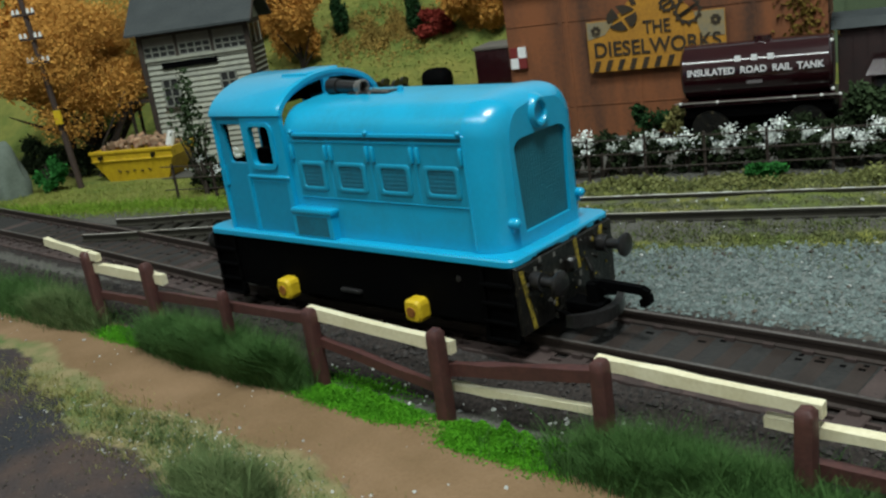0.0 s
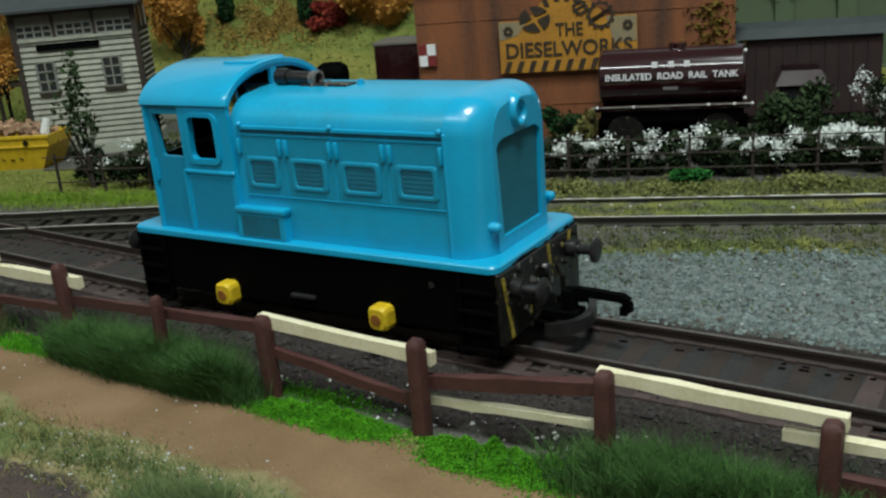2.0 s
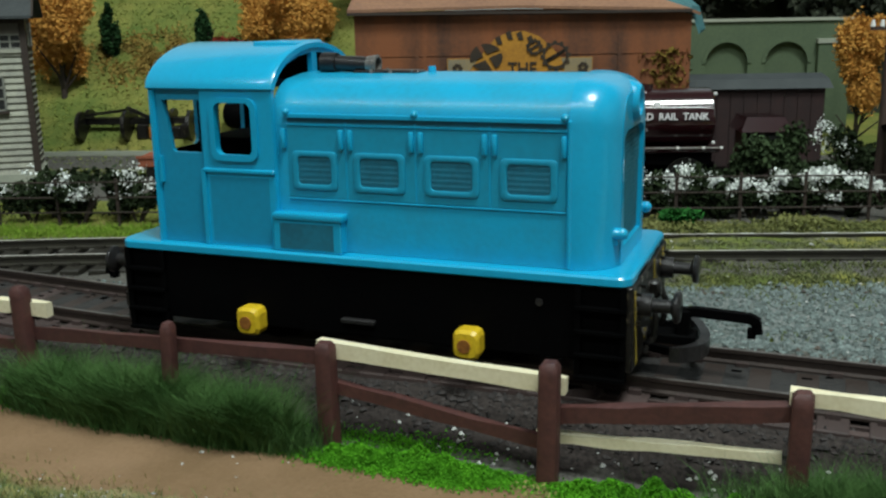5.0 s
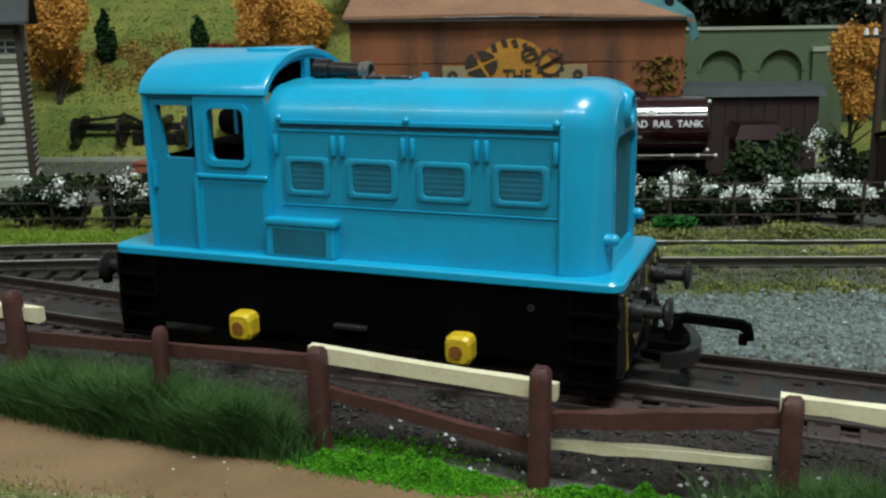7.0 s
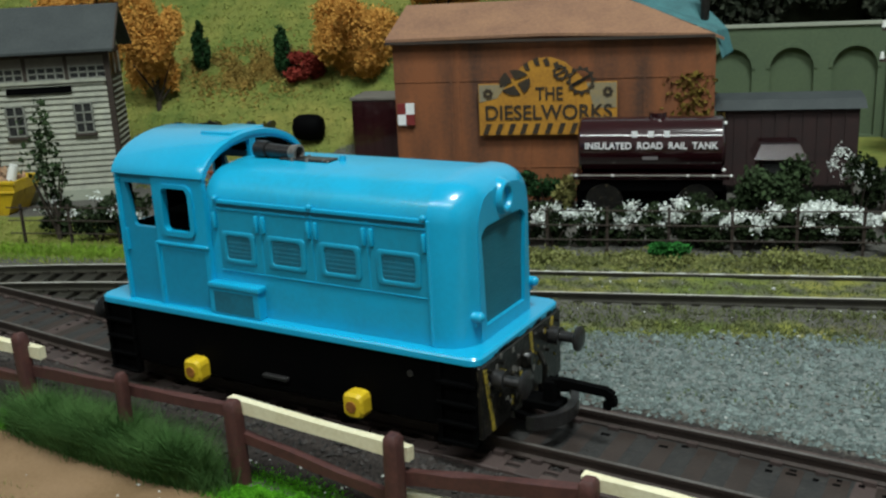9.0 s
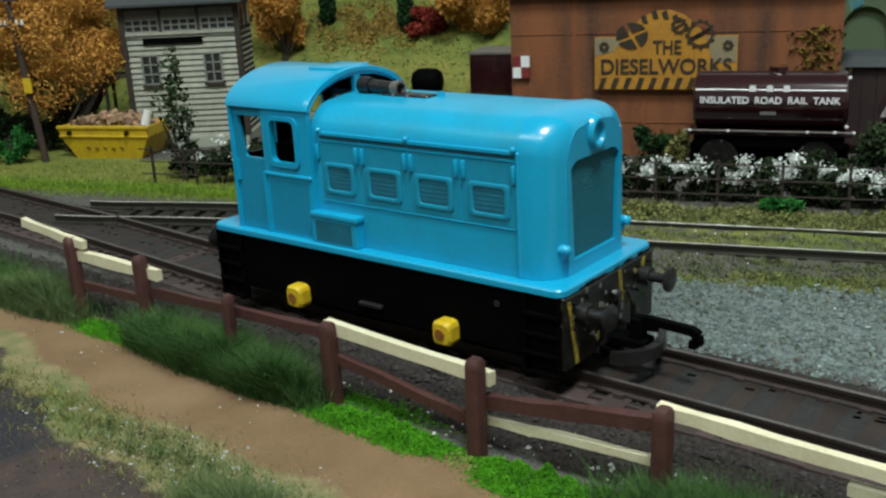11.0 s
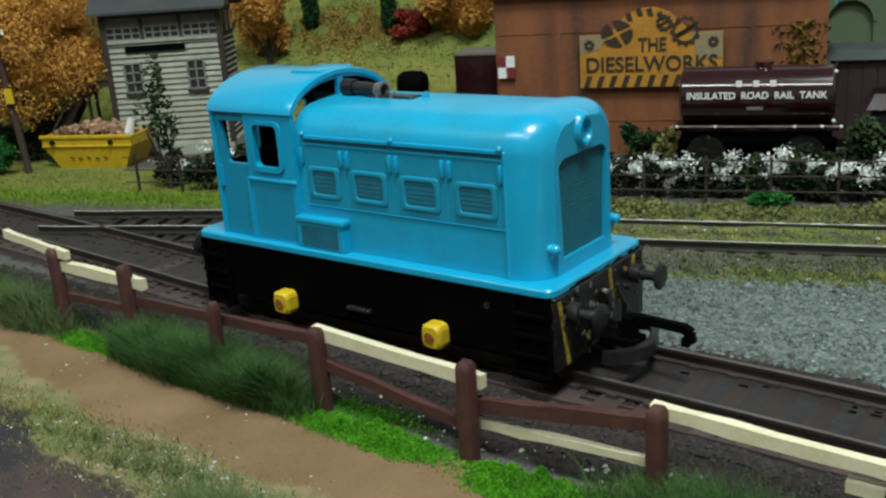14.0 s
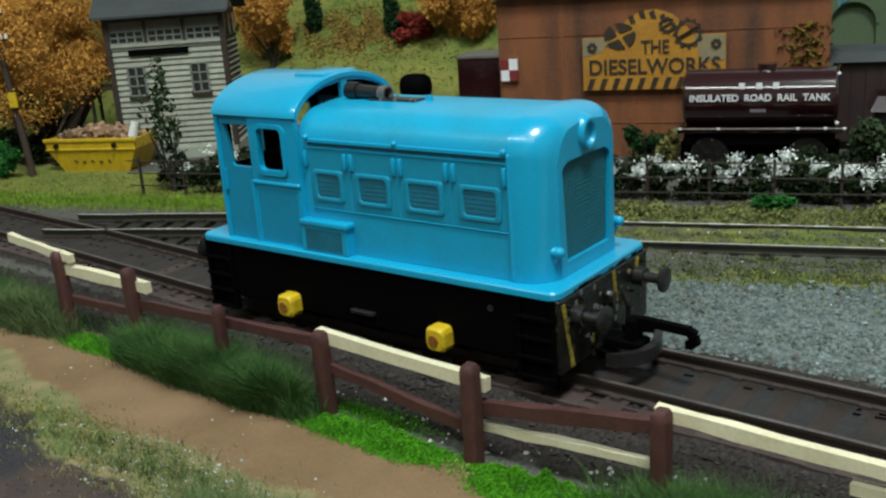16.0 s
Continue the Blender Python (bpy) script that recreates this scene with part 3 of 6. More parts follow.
def grille_edge(p, q, half=9.3, low=20.5, high=38.3):
    """Where the line from the grille's middle towards (p, q) meets its rounded outline."""
    mid = (low + high) / 2
    d = Vector((p - CY, q - mid)).normalized()
    t0, t1 = 0.0, 30.0
    for _ in range(24):
        t = (t0 + t1) / 2
        a, b = abs(d.x * t), d.y * t
        r = 3.6 if b > 0 else 1.0
        ex, ey = a - (half - r), abs(b) - ((high - low) / 2 - r)
        out = math.hypot(max(ex, 0), max(ey, 0)) + min(max(ex, ey), 0) - r
        t0, t1 = (t, t1) if out < 0 else (t0, t)
    return CY + d.x * t0, mid + d.y * t0


inner = [grille_edge(v.co.y, v.co.z) for v in rows[-1]]
ring = [bm.verts.new((54.6, a, b)) for a, b in inner]
deep = [bm.verts.new((53.7, a, b)) for a, b in inner]
n = len(ring)
for r0, r1 in ((rows[-1], ring), (ring, deep)):
    for i in range(n):
        bm.faces.new((r0[i], r0[(i + 1) % n], r1[(i + 1) % n], r1[i]))
bm.faces.new(deep)
nose = lp("nose", bm, "blue", smooth=True)
bm = bmesh.new()
face = [bm.verts.new((53.8, CY + (a - CY) * 0.995, b)) for a, b in inner]
bm.faces.new(face)
for k in range(22):
    yy = CY - 8.4 + k * 0.8
    box(bm, 53.75, 53.90, yy - 0.16, yy + 0.16, 20.8, 36.8 if abs(yy - CY) > 7 else 38.0)
for k in range(22):
    box(bm, 53.75, 53.87, CY - (8.6 if k < 19 else 6.4), CY + (8.6 if k < 19 else 6.4), 21.0 + k * 0.8, 21.25 + k * 0.8)
lp("grille", bm, "grille", "dark blue mesh radiator grille", parent=nose)

# head lamp: a ring with a deep socket
bm = bmesh.new()
ringpts = [(52.4, 3.4), (54.4, 3.0), (55.2, 2.7), (55.55, 2.35), (55.5, 1.85), (55.0, 1.55), (53.2, 1.4)]
loft(bm, [[(x, CY + r * math.cos(k * math.tau / 20), 42.0 + 1.12 * r * math.sin(k * math.tau / 20)) for k in range(20)] for x, r in ringpts], cap=False)
lamp = lp("head_lamp", bm, "blue", smooth=True)
lp("socket", rod(bmesh.new(), (53.2, CY, 42), (53.6, CY, 42), 1.5, seg=16), "grille", parent=lamp)
for yy in (3.4, 25.2):
    bm = bmesh.new()
    rod(bm, (52.0, yy, 23.2), (55.0, yy, 23.2), 1.0, 0.9, 14)
    bmesh.ops.create_uvsphere(bm, u_segments=12, v_segments=8, radius=0.95, matrix=Matrix.Translation((55.0, yy, 23.2)))
    box(bm, 53.0, 54.5, yy - 0.35, yy + 0.35, 21.4, 22.6)
    lp("marker_lamp", bm, "blue", "small round marker lamp with grimed lens", smooth=True)
for s in (-1, 1):
    edge_y = CY + s * 14.3
    for z0, z1, d in ((40.0, 40.7, 0.6), (38.7, 39.1, 0.32), (26.5, 26.8, 0.25)):
        a, b = sorted((edge_y + s * d, edge_y - s * 0.3))
        lp("drip_strip", B(0.2, 47.2, a, b, z0, z1, bevel=0.08), "blue", parent=hood)
    for x0, x1 in ((0.3, 10.75), (11.05, 22.85), (23.15, 35.05), (35.35, 47.2)):
        a, b = sorted((edge_y + s * 0.16, edge_y - s * 0.3))
        lp("bonnet_door", B(x0, x1, a, b, 26.9, 38.65, bevel=0.06), "door_blue", "dusty blue bonnet door")
    # dark strip that stands in for the shade under the drip strip
    a, b = sorted((edge_y + s * 0.1, edge_y - s * 0.3))
    lp("gutter", B(0.4, 47.0, a, b, 39.15, 39.98), "blue_grime_shade", "dark strip painted in as shade under the drip strip", parent=hood)
    for x in (0.4, 23.0, 46.9):
        bm = bmesh.new()
        bmesh.ops.create_uvsphere(bm, u_segments=10, v_segments=6, radius=0.62, matrix=Matrix.Translation((x, edge_y + s * 0.45, 40.9)))
        lp("catch", bm, "blue", smooth=True, parent=hood)
    for x in (10.9, 23.0, 35.2):
        a, b = sorted((edge_y + s * 0.2, edge_y - s * 0.3))
        lp("door_seam", B(x - 0.16, x + 0.16, a, b, 26.8, 39.4), "blue", parent=hood)
    for x in (-0.4, 10.1, 11.7, 22.3, 23.9, 34.4, 36.0, 46.8):
        a, b = sorted((edge_y + s * 0.75, edge_y - s * 0.2))
        lp("hinge", B(x - 0.42, x + 0.42, a, b, 34.9, 38.2, bevel=0.28, seg=2), "blue", smooth=True, parent=hood)
    for x0, x1 in ((1.0, 9.3), (12.2, 21.2), (24.4, 33.5), (36.8, 45.9)):
        def side(a, b, d, e=edge_y, q=s):
            return (a, e + q * (0.46 - d), b)
        frame_loop = rounded(x0, x1, 28.2, 34.6, 0.9, 3)
        hole = rounded(x0 + 1.15, x1 - 1.15, 29.1, 33.7, 0.7, 3)
        louvre = lp("louvre", bevelled(plate(frame_loop, [hole], 0.9, side), 0.2), "door_blue", parent=hood, smooth=True)
        bm = bmesh.new()
        a, b = sorted((edge_y + s * 0.22, edge_y - s * 0.2))
        box(bm, x0 + 1.0, x1 - 1.0, a, b, 29.0, 33.8)
        for k in range(5):
            z = 29.5 + k * 0.85
            c, d = sorted((edge_y + s * 0.25, edge_y))
            box(bm, x0 + 1.2, x1 - 1.2, c, d, z, z + 0.5, bevel=0.08)
        lp("slats", bm, "blue_grime_shade", "grimed louvre slats", parent=louvre)
    a, b = sorted((edge_y + s * 0.62, edge_y - s * 0.3))
    lp("nose_bead", B(47.3, 48.0, a, b, 18, 40.6, bevel=0.2), "blue", parent=nose)
    # tool box beside the cab
    a, b = sorted((edge_y + s * 2.1, edge_y - s * 0.3))
    tool = lp("tool_box", B(-2.2, 10.3, a, b, 18, 23.4, bevel=0.15), "blue")
    a, b = sorted((edge_y + s * 2.4, edge_y - s * 0.3))
    lp("lid", B(-2.2, 10.7, a, b, 23.3, 24.5, bevel=0.3, seg=2), "blue", parent=tool, smooth=True)
    a, b = sorted((edge_y + s * 2.15, edge_y + s * 1.9))
    lp("panel", B(-0.9, 9.0, a, b, 18.5, 22.8), "blue_grime_shade", "darker blue recessed panel", parent=tool)

# footplate
bm = bmesh.new()
plan = rounded(-33.5, 57.6, CY - 17, CY + 17, 2.2, 5)
lift = [(0.4, 16.3), (0.0, 16.6), (0.0, 17.6), (0.3, 17.95)]
loft(bm, [[(12 + (a - 12) * (1 - i / 46), CY + (b - CY) * (1 - i / 17), z) for a, b in plan] for i, z in lift])
lp("footplate", bm, "blue", smooth=True)

bm = bmesh.new()
for k in range(46):
    yy = random.uniform(CY - 15.5, CY + 15.5)
    w = random.uniform(0.2, 0.9)
    box(bm, 57.45, 57.66, yy - w, yy + w, 16.25, random.uniform(16.5, 17.25))
lp("paint_chip", bm, "dirty_black", "chipped paint along the front edge")


# cab
def roof_z(y):
    q = min(1.0, abs(y - CY) / 15.9)
    return 44.6 + 7.1 * (1 - q ** 2.0) ** 0.60


bm = bmesh.new()
ysr = [CY - 15.9 * math.cos(math.pi * k / 28) for k in range(29)]
over = [(y, roof_z(y)) for y in ysr]
under = [(CY + (y - CY) * 0.955, max(44.3, roof_z(y) - 0.9)) for y in reversed(ysr)]
secs = []
for x, g in ((-26.1, 0.985), (-25.6, 1.0), (-3.0, 1.0), (-1.9, 0.995), (-1.5, 0.975)):
    secs.append([(x, CY + (a - CY) * g, 44.2 + (b - 44.2) * g) for a, b in over + under])
loft(bm, secs)
roof = lp("cab_roof", bm, "blue", smooth=True)
lp("roof_hatch", B(-11, -2.6, CY - 5.0, CY + 5.0, 50.6, 51.85, bevel=0.4, seg=3), "blue", parent=roof, smooth=True)
lp("roof_seam", B(-13, -7, CY - 9.8, CY - 8.8, 48.2, 49.3, bevel=0.1), "blue", parent=roof)
WIN_F, WIN_R = rounded(-12.6, -5.6, 33.6, 42.3, 1.2, 4), [(-21.9, 34.2), (-21.4, 33.7), (-15.9, 33.7), (-15.9, 42.6), (-23.4, 42.6), (-22.6, 39.5)]
for s in (-1, 1):
    def side(a, b, d, q=s):
        return (a, CY + q * (15.5 - d), b)
    def door(a, b, d, q=s):
        return (a, CY + q * (15.1 - d), b)
    wall = lp("cab_side", plate([(-15.4, 18), (-2.0, 18), (-2.0, 44.6), (-15.4, 44.6)], [WIN_F], 1.0, side), "blue")
    lp("window_frame", plate(rounded(-13.6, -4.6, 32.6, 43.1, 1.7, 4), [WIN_F], 0.5, lambda a, b, d, q=s: (a, CY + q * (15.95 - d), b)), "blue", parent=wall)
    lp("cab_door", plate([(-25.4, 18), (-15.4, 18), (-15.4, 44.6), (-25.4, 44.6)], [WIN_R], 0.9, door), "blue_dull")
    a, b = sorted((CY + s * 15.9, CY + s * 15.2))
    lp("waist_bead", B(-15.6, -1.8, a, b, 30.5, 31.3, bevel=0.2), "blue", parent=wall)
    lp("corner_post", B(-15.9, -15.1, a, b, 18, 31), "blue", parent=wall)
    lp("panel", B(-14.4, -3.0, min(CY + s * 15.55, CY + s * 15.3), max(CY + s * 15.55, CY + s * 15.3), 18.6, 29.9), "blue_dull", parent=wall)
    a, b = sorted((CY + s * 15.7, CY + s * 15.0))
    lp("grab_rail", B(-24.4, -23.9, a, b, 28.5, 33.0), "blue")
    a, b = sorted((CY + s * 15.6, CY + s * 14.9))
    lp("door_frame", B(-25.6, -24.9, a, b, 18, 44.4), "blue")
arch = [(CY - 15.4, 18), (CY - 15.4, 44.2)] + [(y, roof_z(y) - 0.5) for y in ysr if abs(y - CY) < 14.9] + [(CY + 15.4, 44.2), (CY + 15.4, 18)]
holes_f = []
for s in (-1, 1):
    low = [(0.9, 45.6), (5.3, 45.2), (8.7, 44.2), (11.8, 42.0), (13.2, 40.2)]
    high = [(14.5, 40.6), (14.4, 44.6), (13.3, 46.5), (9.9, 48.2), (5.7, 49.4), (0.9, 49.9)]
    loop = [(CY + s * a, b) for a, b in low + high]
    holes_f.append(loop)
lp("cab_front", plate(arch, holes_f, 0.9, lambda a, b, d: (-1.75 - d, a, b)), "blue")
lp("cab_back", plate(arch, [rounded(CY - 12.5, CY - 3, 33.5, 43.5, 1.2, 4), rounded(CY + 3, CY + 12.5, 33.5, 43.5, 1.2, 4)], 0.9, lambda a, b, d: (-25.5 + d, a, b)), "blue")
lp("motor_block", B(-21, -3.4, CY - 9, CY + 9, 17, 35.5, bevel=0.6), "black", "black motor block inside the cab")

# black sheets added so that the inside of the cab stays dark
lining = [(CY + (y - CY) * 0.94, max(44.0, roof_z(y) - 1.15)) for y in ysr]
lining += [(CY + (a - CY) * 0.97, b - 0.35) for a, b in reversed(lining)]
bm = bmesh.new()
loft(bm, [[(x, a, b) for a, b in lining] for x in (-24.5, -2.75)])
lp("roof_lining", bm, "black", "black sheet added under the cab roof to keep the inside dark", smooth=True)
back_arch = [(CY + (a - CY) * 0.95, b if b < 20 else b - 1.6) for a, b in arch]
lp("back_lining", plate(back_arch, [rounded(CY - 12.3, CY - 3.2, 33.7, 43.2, 1.2, 4), rounded(CY + 3.2, CY + 12.3, 33.7, 43.2, 1.2, 4)], 0.3, lambda a, b, d: (-24.55 + d, a, b)), "black", "black sheet added on the cab's back wall to keep the inside dark")

# exhaust on the bonnet
bm = bmesh.new()
rod(bm, (0.6, CY - 1.2, 48.1), (3.4, CY - 1.2, 48.0), 1.75, seg=18)
rod(bm, (3.4, CY - 1.2, 48.0), (9.6, CY - 1.2, 47.7), 1.35, seg=18)
ex = lp("exhaust", bm, "gunmetal", "dull metal exhaust drum", smooth=True)
bm = bmesh.new()
loft(bm, [[(x, CY - 1.2 + r * math.cos(k * math.tau / 18), 47.7 + r * math.sin(k * math.tau / 18)) for k in range(18)] for x, r in ((9.2, 1.5), (11.0, 1.75), (11.1, 1.3), (9.6, 1.0))], cap=False)
lp("rim", bm, "steel", "bright rim of the exhaust", smooth=True, parent=ex)
lp("bracket", B(7, 19, CY - 2.8, CY + 0.8, 46.0, 46.9, bevel=0.25), "gunmetal", parent=ex)
# small pale steel pegs stand in for glints on the bracket
for x, y in ((10.5, -3.0), (14.0, -2.9), (17.8, -2.4), (12.0, 0.6)):
    lp("bolt", rod(bmesh.new(), (x, CY + y, 46.4), (x, CY + y, 47.1), 0.4, 0.3, 8), "steel", parent=ex)
lp("filler_cap", rod(bmesh.new(), (20.4, CY, 46), (20.4, CY, 47.5), 0.8, 0.6, 12), "blue")

# chassis
chassis = lp("chassis", B(-32.6, 57.0, CY - 16.2, CY + 16.2, 4.2, 16.5, bevel=0.3), "black", "black plastic chassis side frames")
lp("under_block", B(-24, 49, CY - 6.5, CY + 6.5, 1.6, 4.6), "black", parent=chassis)
for s in (-1, 1):
    for x0, x1 in ((49.2, 57.0), (-32.6, -24.5)):
        a, b = sorted((CY + s * 16.9, CY + s * 15.9))
        lad = lp("ladder", B(x0, x0 + 0.9, a, b, 1.4, 16.4), "black")
        lp("stile", B(x1 - 0.9, x1, a, b, 1.4, 16.4), "black", parent=lad)
        for z in (1.6, 5.2, 8.9, 12.6):
            a2, b2 = sorted((CY + s * 17.3, CY + s * 15.9))
            lp("rung", B(x0, x1, a2, b2, z, z + 0.5), "black", parent=lad)
        a2, b2 = sorted((CY + s * 16.1, CY + s * 15.5))
        lp("backing", B(x0, x1, a2, b2, 1.4, 5), "black", parent=lad)
    for x in (-6.8, 32.5):
        y1 = CY + s * 16.2
        y0 = CY + s * 19.2
        loop = rounded(x - 2.2, x + 2.2, 3.3, 8.1, 1.1, 2)
        bm = bmesh.new()
        loft(bm, [[(a, y1, b) for a, b in loop], [(a, y0 - s * 0.6, b) for a, b in loop], [(x + (a - x) * 0.8, y0, 5.7 + (b - 5.7) * 0.8) for a, b in loop]])
        ab = lp("axle_box", bm, "yellow", "yellow painted axle box")
        lp("axle_cap", rod(bmesh.new(), (x - 0.2, y0 - s * 0.1, 5.6), (x - 0.2, y0 + s * 0.25, 5.6), 1.1, seg=14), "rust", "rust brown centre", parent=ab)
        w = rod(bmesh.new(), (x, CY + s * 6.8, 6.2), (x, CY + s * 9.4, 6.2), 6.2, seg=32)
        wheel = lp("wheel", w, "black", smooth=True)
        lp("flange", rod(bmesh.new(), (x, CY + s * 6.0, 6.2), (x, CY + s * 6.9, 6.2), 6.9, seg=32), "black", smooth=True, parent=wheel)
    a, b = sorted((CY + s * 17.2, CY + s * 16.0))
    lp("step", B(10.0, 16.0, a, b, 6.6, 7.4, bevel=0.15), "gunmetal", "small grey step bar")
    lp("rivet", rod(bmesh.new(), (43.6, CY + s * 16.0, 13.0), (43.6, CY + s * 16.5, 13.0), 0.6, seg=10), "gunmetal")

# front and rear beams, buffers and couplings
for end, xe in ((1, 57.0), (-1, -32.6)):
    a, b = sorted((xe - end * 0.5, xe + end * 0.9))
    bb = lp("buffer_beam", B(a, b, CY - 16.4, CY + 16.4, 3.0, 16.4, bevel=0.25), "dirty_black", "grimy black buffer beam")
    for y0, y1, z0, z1 in ((-15.9, -13.2, 15.6, 3.4), (2.2, 3.0, 16.2, 10.0), (11.8, 10.8, 16.0, 11.5)):
        bm = bmesh.new()
        xs0 = xe + end * 0.9
        q = [(xs0, CY + y0, z0), (xs0, CY + y0 + 1.1, z0), (xs0, CY + y1 + 1.1, z1), (xs0, CY + y1, z1)]
        loft(bm, [q, [(x + end * 0.12, y, z) for x, y, z in q]])
        lp("warning_stripe", bm, "worn_yellow", "worn yellow warning stripe", parent=bb)
    flake = random.Random(17 + end)
    for mat_name, count in (("worn_yellow", 26), ("steel", 30)):
        bm = bmesh.new()
        for _ in range(count):
            yy, zz, w = flake.uniform(CY - 14, CY + 15), flake.uniform(5.5, 16.0), flake.uniform(0.12, 0.4)
            x0, x1 = sorted((xe + end * 0.8, xe + end * flake.uniform(0.95, 1.1)))
            box(bm, x0, x1, yy - w, yy + w, zz - w, zz + w * flake.uniform(0.6, 2.0))
        tagged(lp("paint_flake", bm, mat_name, "chipped flakes of paint on the beam", parent=bb), kind="stuff")
    for s in (-1, 1):
        yb = CY + s * 11.6
        bm = bmesh.new()
        rod(bm, (xe + end * 0.8, yb, 12.6), (xe + end * 3.0, yb, 12.6), 1.8, seg=16)
        rod(bm, (xe + end * 2.9, yb, 12.6), (xe + end * 6.4, yb, 12.6), 1.05, seg=16)
        buf = lp("buffer", bm, "gunmetal", "dark metal sprung buffer", smooth=True)
        bm = bmesh.new()
        loft(bm, [[(xe + end * x, yb + r * math.cos(k * math.tau / 20), 12.6 + r * math.sin(k * math.tau / 20)) for k in range(20)] for x, r in ((5.8, 1.1), (6.4, 2.4), (6.9, 2.5), (7.2, 2.2), (7.35, 0.9))])
        lp("buffer_head", bm, "gunmetal", smooth=True, parent=buf)
        bm = bmesh.new()
        for k in range(4):
            box(bm, xe + end * 1.2 - 0.5, xe + end * 1.2 + 0.5, yb + (-2.5, 2.0)[k % 2], yb + (-2.0, 2.5)[k % 2], 12.6 + (-2.5, 2.0)[k // 2], 12.6 + (-2.0, 2.5)[k // 2])
        lp("bolt", bm, "dirty_black", parent=buf)
        bm = bmesh.new()
        pts = [(xe + end * 1.2, CY + s * 5.5, 11.5), (xe + end * 2.6, CY + s * 5.2, 9.0), (xe + end * 2.4, CY + s * 5.4, 5.4), (xe + end * 1.2, CY + s * 6.2, 3.2)]
        for p0, p1 in zip(pts, pts[1:]):
            rod(bm, p0, p1, 0.55, seg=8)
        lp("brake_pipe", bm, "dirty_black", "bent brake hose")
    hk = lp("draw_hook", B(min(xe, xe + end * 2.6), max(xe, xe + end * 2.6), CY - 1.2, CY + 1.2, 10.5, 13.5, bevel=0.5), "dirty_black", smooth=True)
    bm = bmesh.new()
    box(bm, min(xe, xe + end * 8.5), max(xe, xe + end * 8.5), CY - 2.2, CY + 2.2, 3.4, 5.0, bevel=0.2)
    coup = lp("coupling", bm, "black", "black plastic tension coupling")
    bm = bmesh.new()
    path = [(6.0, 8.3), (8.0, 8.7), (16.6, 8.3), (17.6, 7.6), (17.6, 5.9), (16.0, 5.9)]
    for (x0, z0), (x1, z1) in zip(path, path[1:]):
        beam(bm, (xe + end * x0, CY, z0), (xe + end * x1 + end * 0.3, CY, z1), 1.5, 1.5)
    box(bm, min(xe + end * 5.2, xe + end * 7.4), max(xe + end * 5.2, xe + end * 7.4), CY - 1.5, CY + 1.5, 3.6, 9.0, bevel=0.2)
    lp("hook", bm, "black", parent=coup)
    bm = bmesh.new()
    secs = []
    for k in range(13):
        q = -1 + k / 6
        yy, xx, zz = CY + q * 9.2, xe + end * (9.8 - 3.6 * q * q), 3.3 + 0.9 * (q * q)
        secs.append([(xx - 0.8, yy, zz - 1.3), (xx + 0.8, yy, zz - 1.3), (xx + 0.8, yy, zz + 1.2), (xx - 0.8, yy, zz + 1.2)])
    loft(bm, secs)
    lp("bumper_bar", bm, "gunmetal", "curved grey coupling bar", parent=coup)
    for s in (-1, 1):
        lp("bar_arm", beam(bmesh.new(), (xe + end * 1.0, CY + s * 5.5, 4.0), (xe + end * 7.1, CY + s * 8.0, 4.1), 1.0, 1.2), "black", parent=coup)


# ---- the broken fence beside the path ----
fence = thing("fence", 20, -15.5, -8, label="broken wooden fence with red-brown posts and cream rails", category="fence")
FO = (-20, 15.5, 8)
POSTS = [(-74.5, -14.0, 11.4, -4), (-46.5, -14.2, 11.2, -3), (-14.8, -15.6, 8.2, 2), (13.6, -15.4, 7.9, -1), (49.2, -16.7, 9.2, 1), (82.2, -14.8, 8.2, 1), (115.6, -16.2, 7.4, 2), (150, -17.5, 8, 0)]
for x, y, top, tilt in POSTS:
    bm = bmesh.new()
    lean_x = math.tan(radians(tilt)) * 17
    half = 1.1 if x == -14.8 else 1.45
    loop = rounded(-half, half, -half, half, half * 0.42, 2)
    base = float(ground_z(np.float64(x), np.float64(y))) - 1.5
    rows_ = [(0, 1.0, base), (0.5, 1.0, base + 6), (0.85, 0.98, top - 2), (0.95, 0.95, top - 0.7), (1.0, 0.6, top)]
    loft(bm, [[(x + lean_x * (f - 1) + a * g, y + b * g, z + random.uniform(-0.15, 0.15)) for a, b in loop] for f, g, z in rows_])
    part("post", bm, "post", fence, "red-brown painted post with rounded top", True, FO)
RAILS = [
    ("white_rail", (-97.5, -12.5, 12.0), (-69.7, -13.2, 10.0), 1.5, 2.0), ("white_rail", (-76, -12.8, 6.9), (-41.5, -12.8, 7.1), 1.6, 2.5),
    ("white_rail", (11.6, -13.6, 6.3), (51.0, -14.4, 5.0), 1.7, 2.5), ("white_rail", (46.5, -14.0, -3.2), (80.0, -13.4, -1.9), 1.3, 1.5),
    ("white_rail", (80.5, -13.0, 6.8), (117.2, -14.0, 6.4), 1.6, 2.1), ("white_rail", (108.5, -13.2, 2.6), (150, -15.5, 4.4), 1.5, 1.8),
    ("post", (-47, -12.8, 2.6), (13, -13.8, 4.9), 1.5, 2.1), ("post", (13, -14.2, 0.6), (49, -15.0, -3.8), 1.5, 2.0),
    ("post", (48, -14.6, 0.4), (82.5, -13.6, 5.0), 1.7, 2.4), ("post", (114, -14.2, -2.8), (150, -15.8, -1.5), 1.7, 2.4), ("post", (-76, -12.8, -0.8), (-46, -13, 0.3), 1.5, 1.9)]
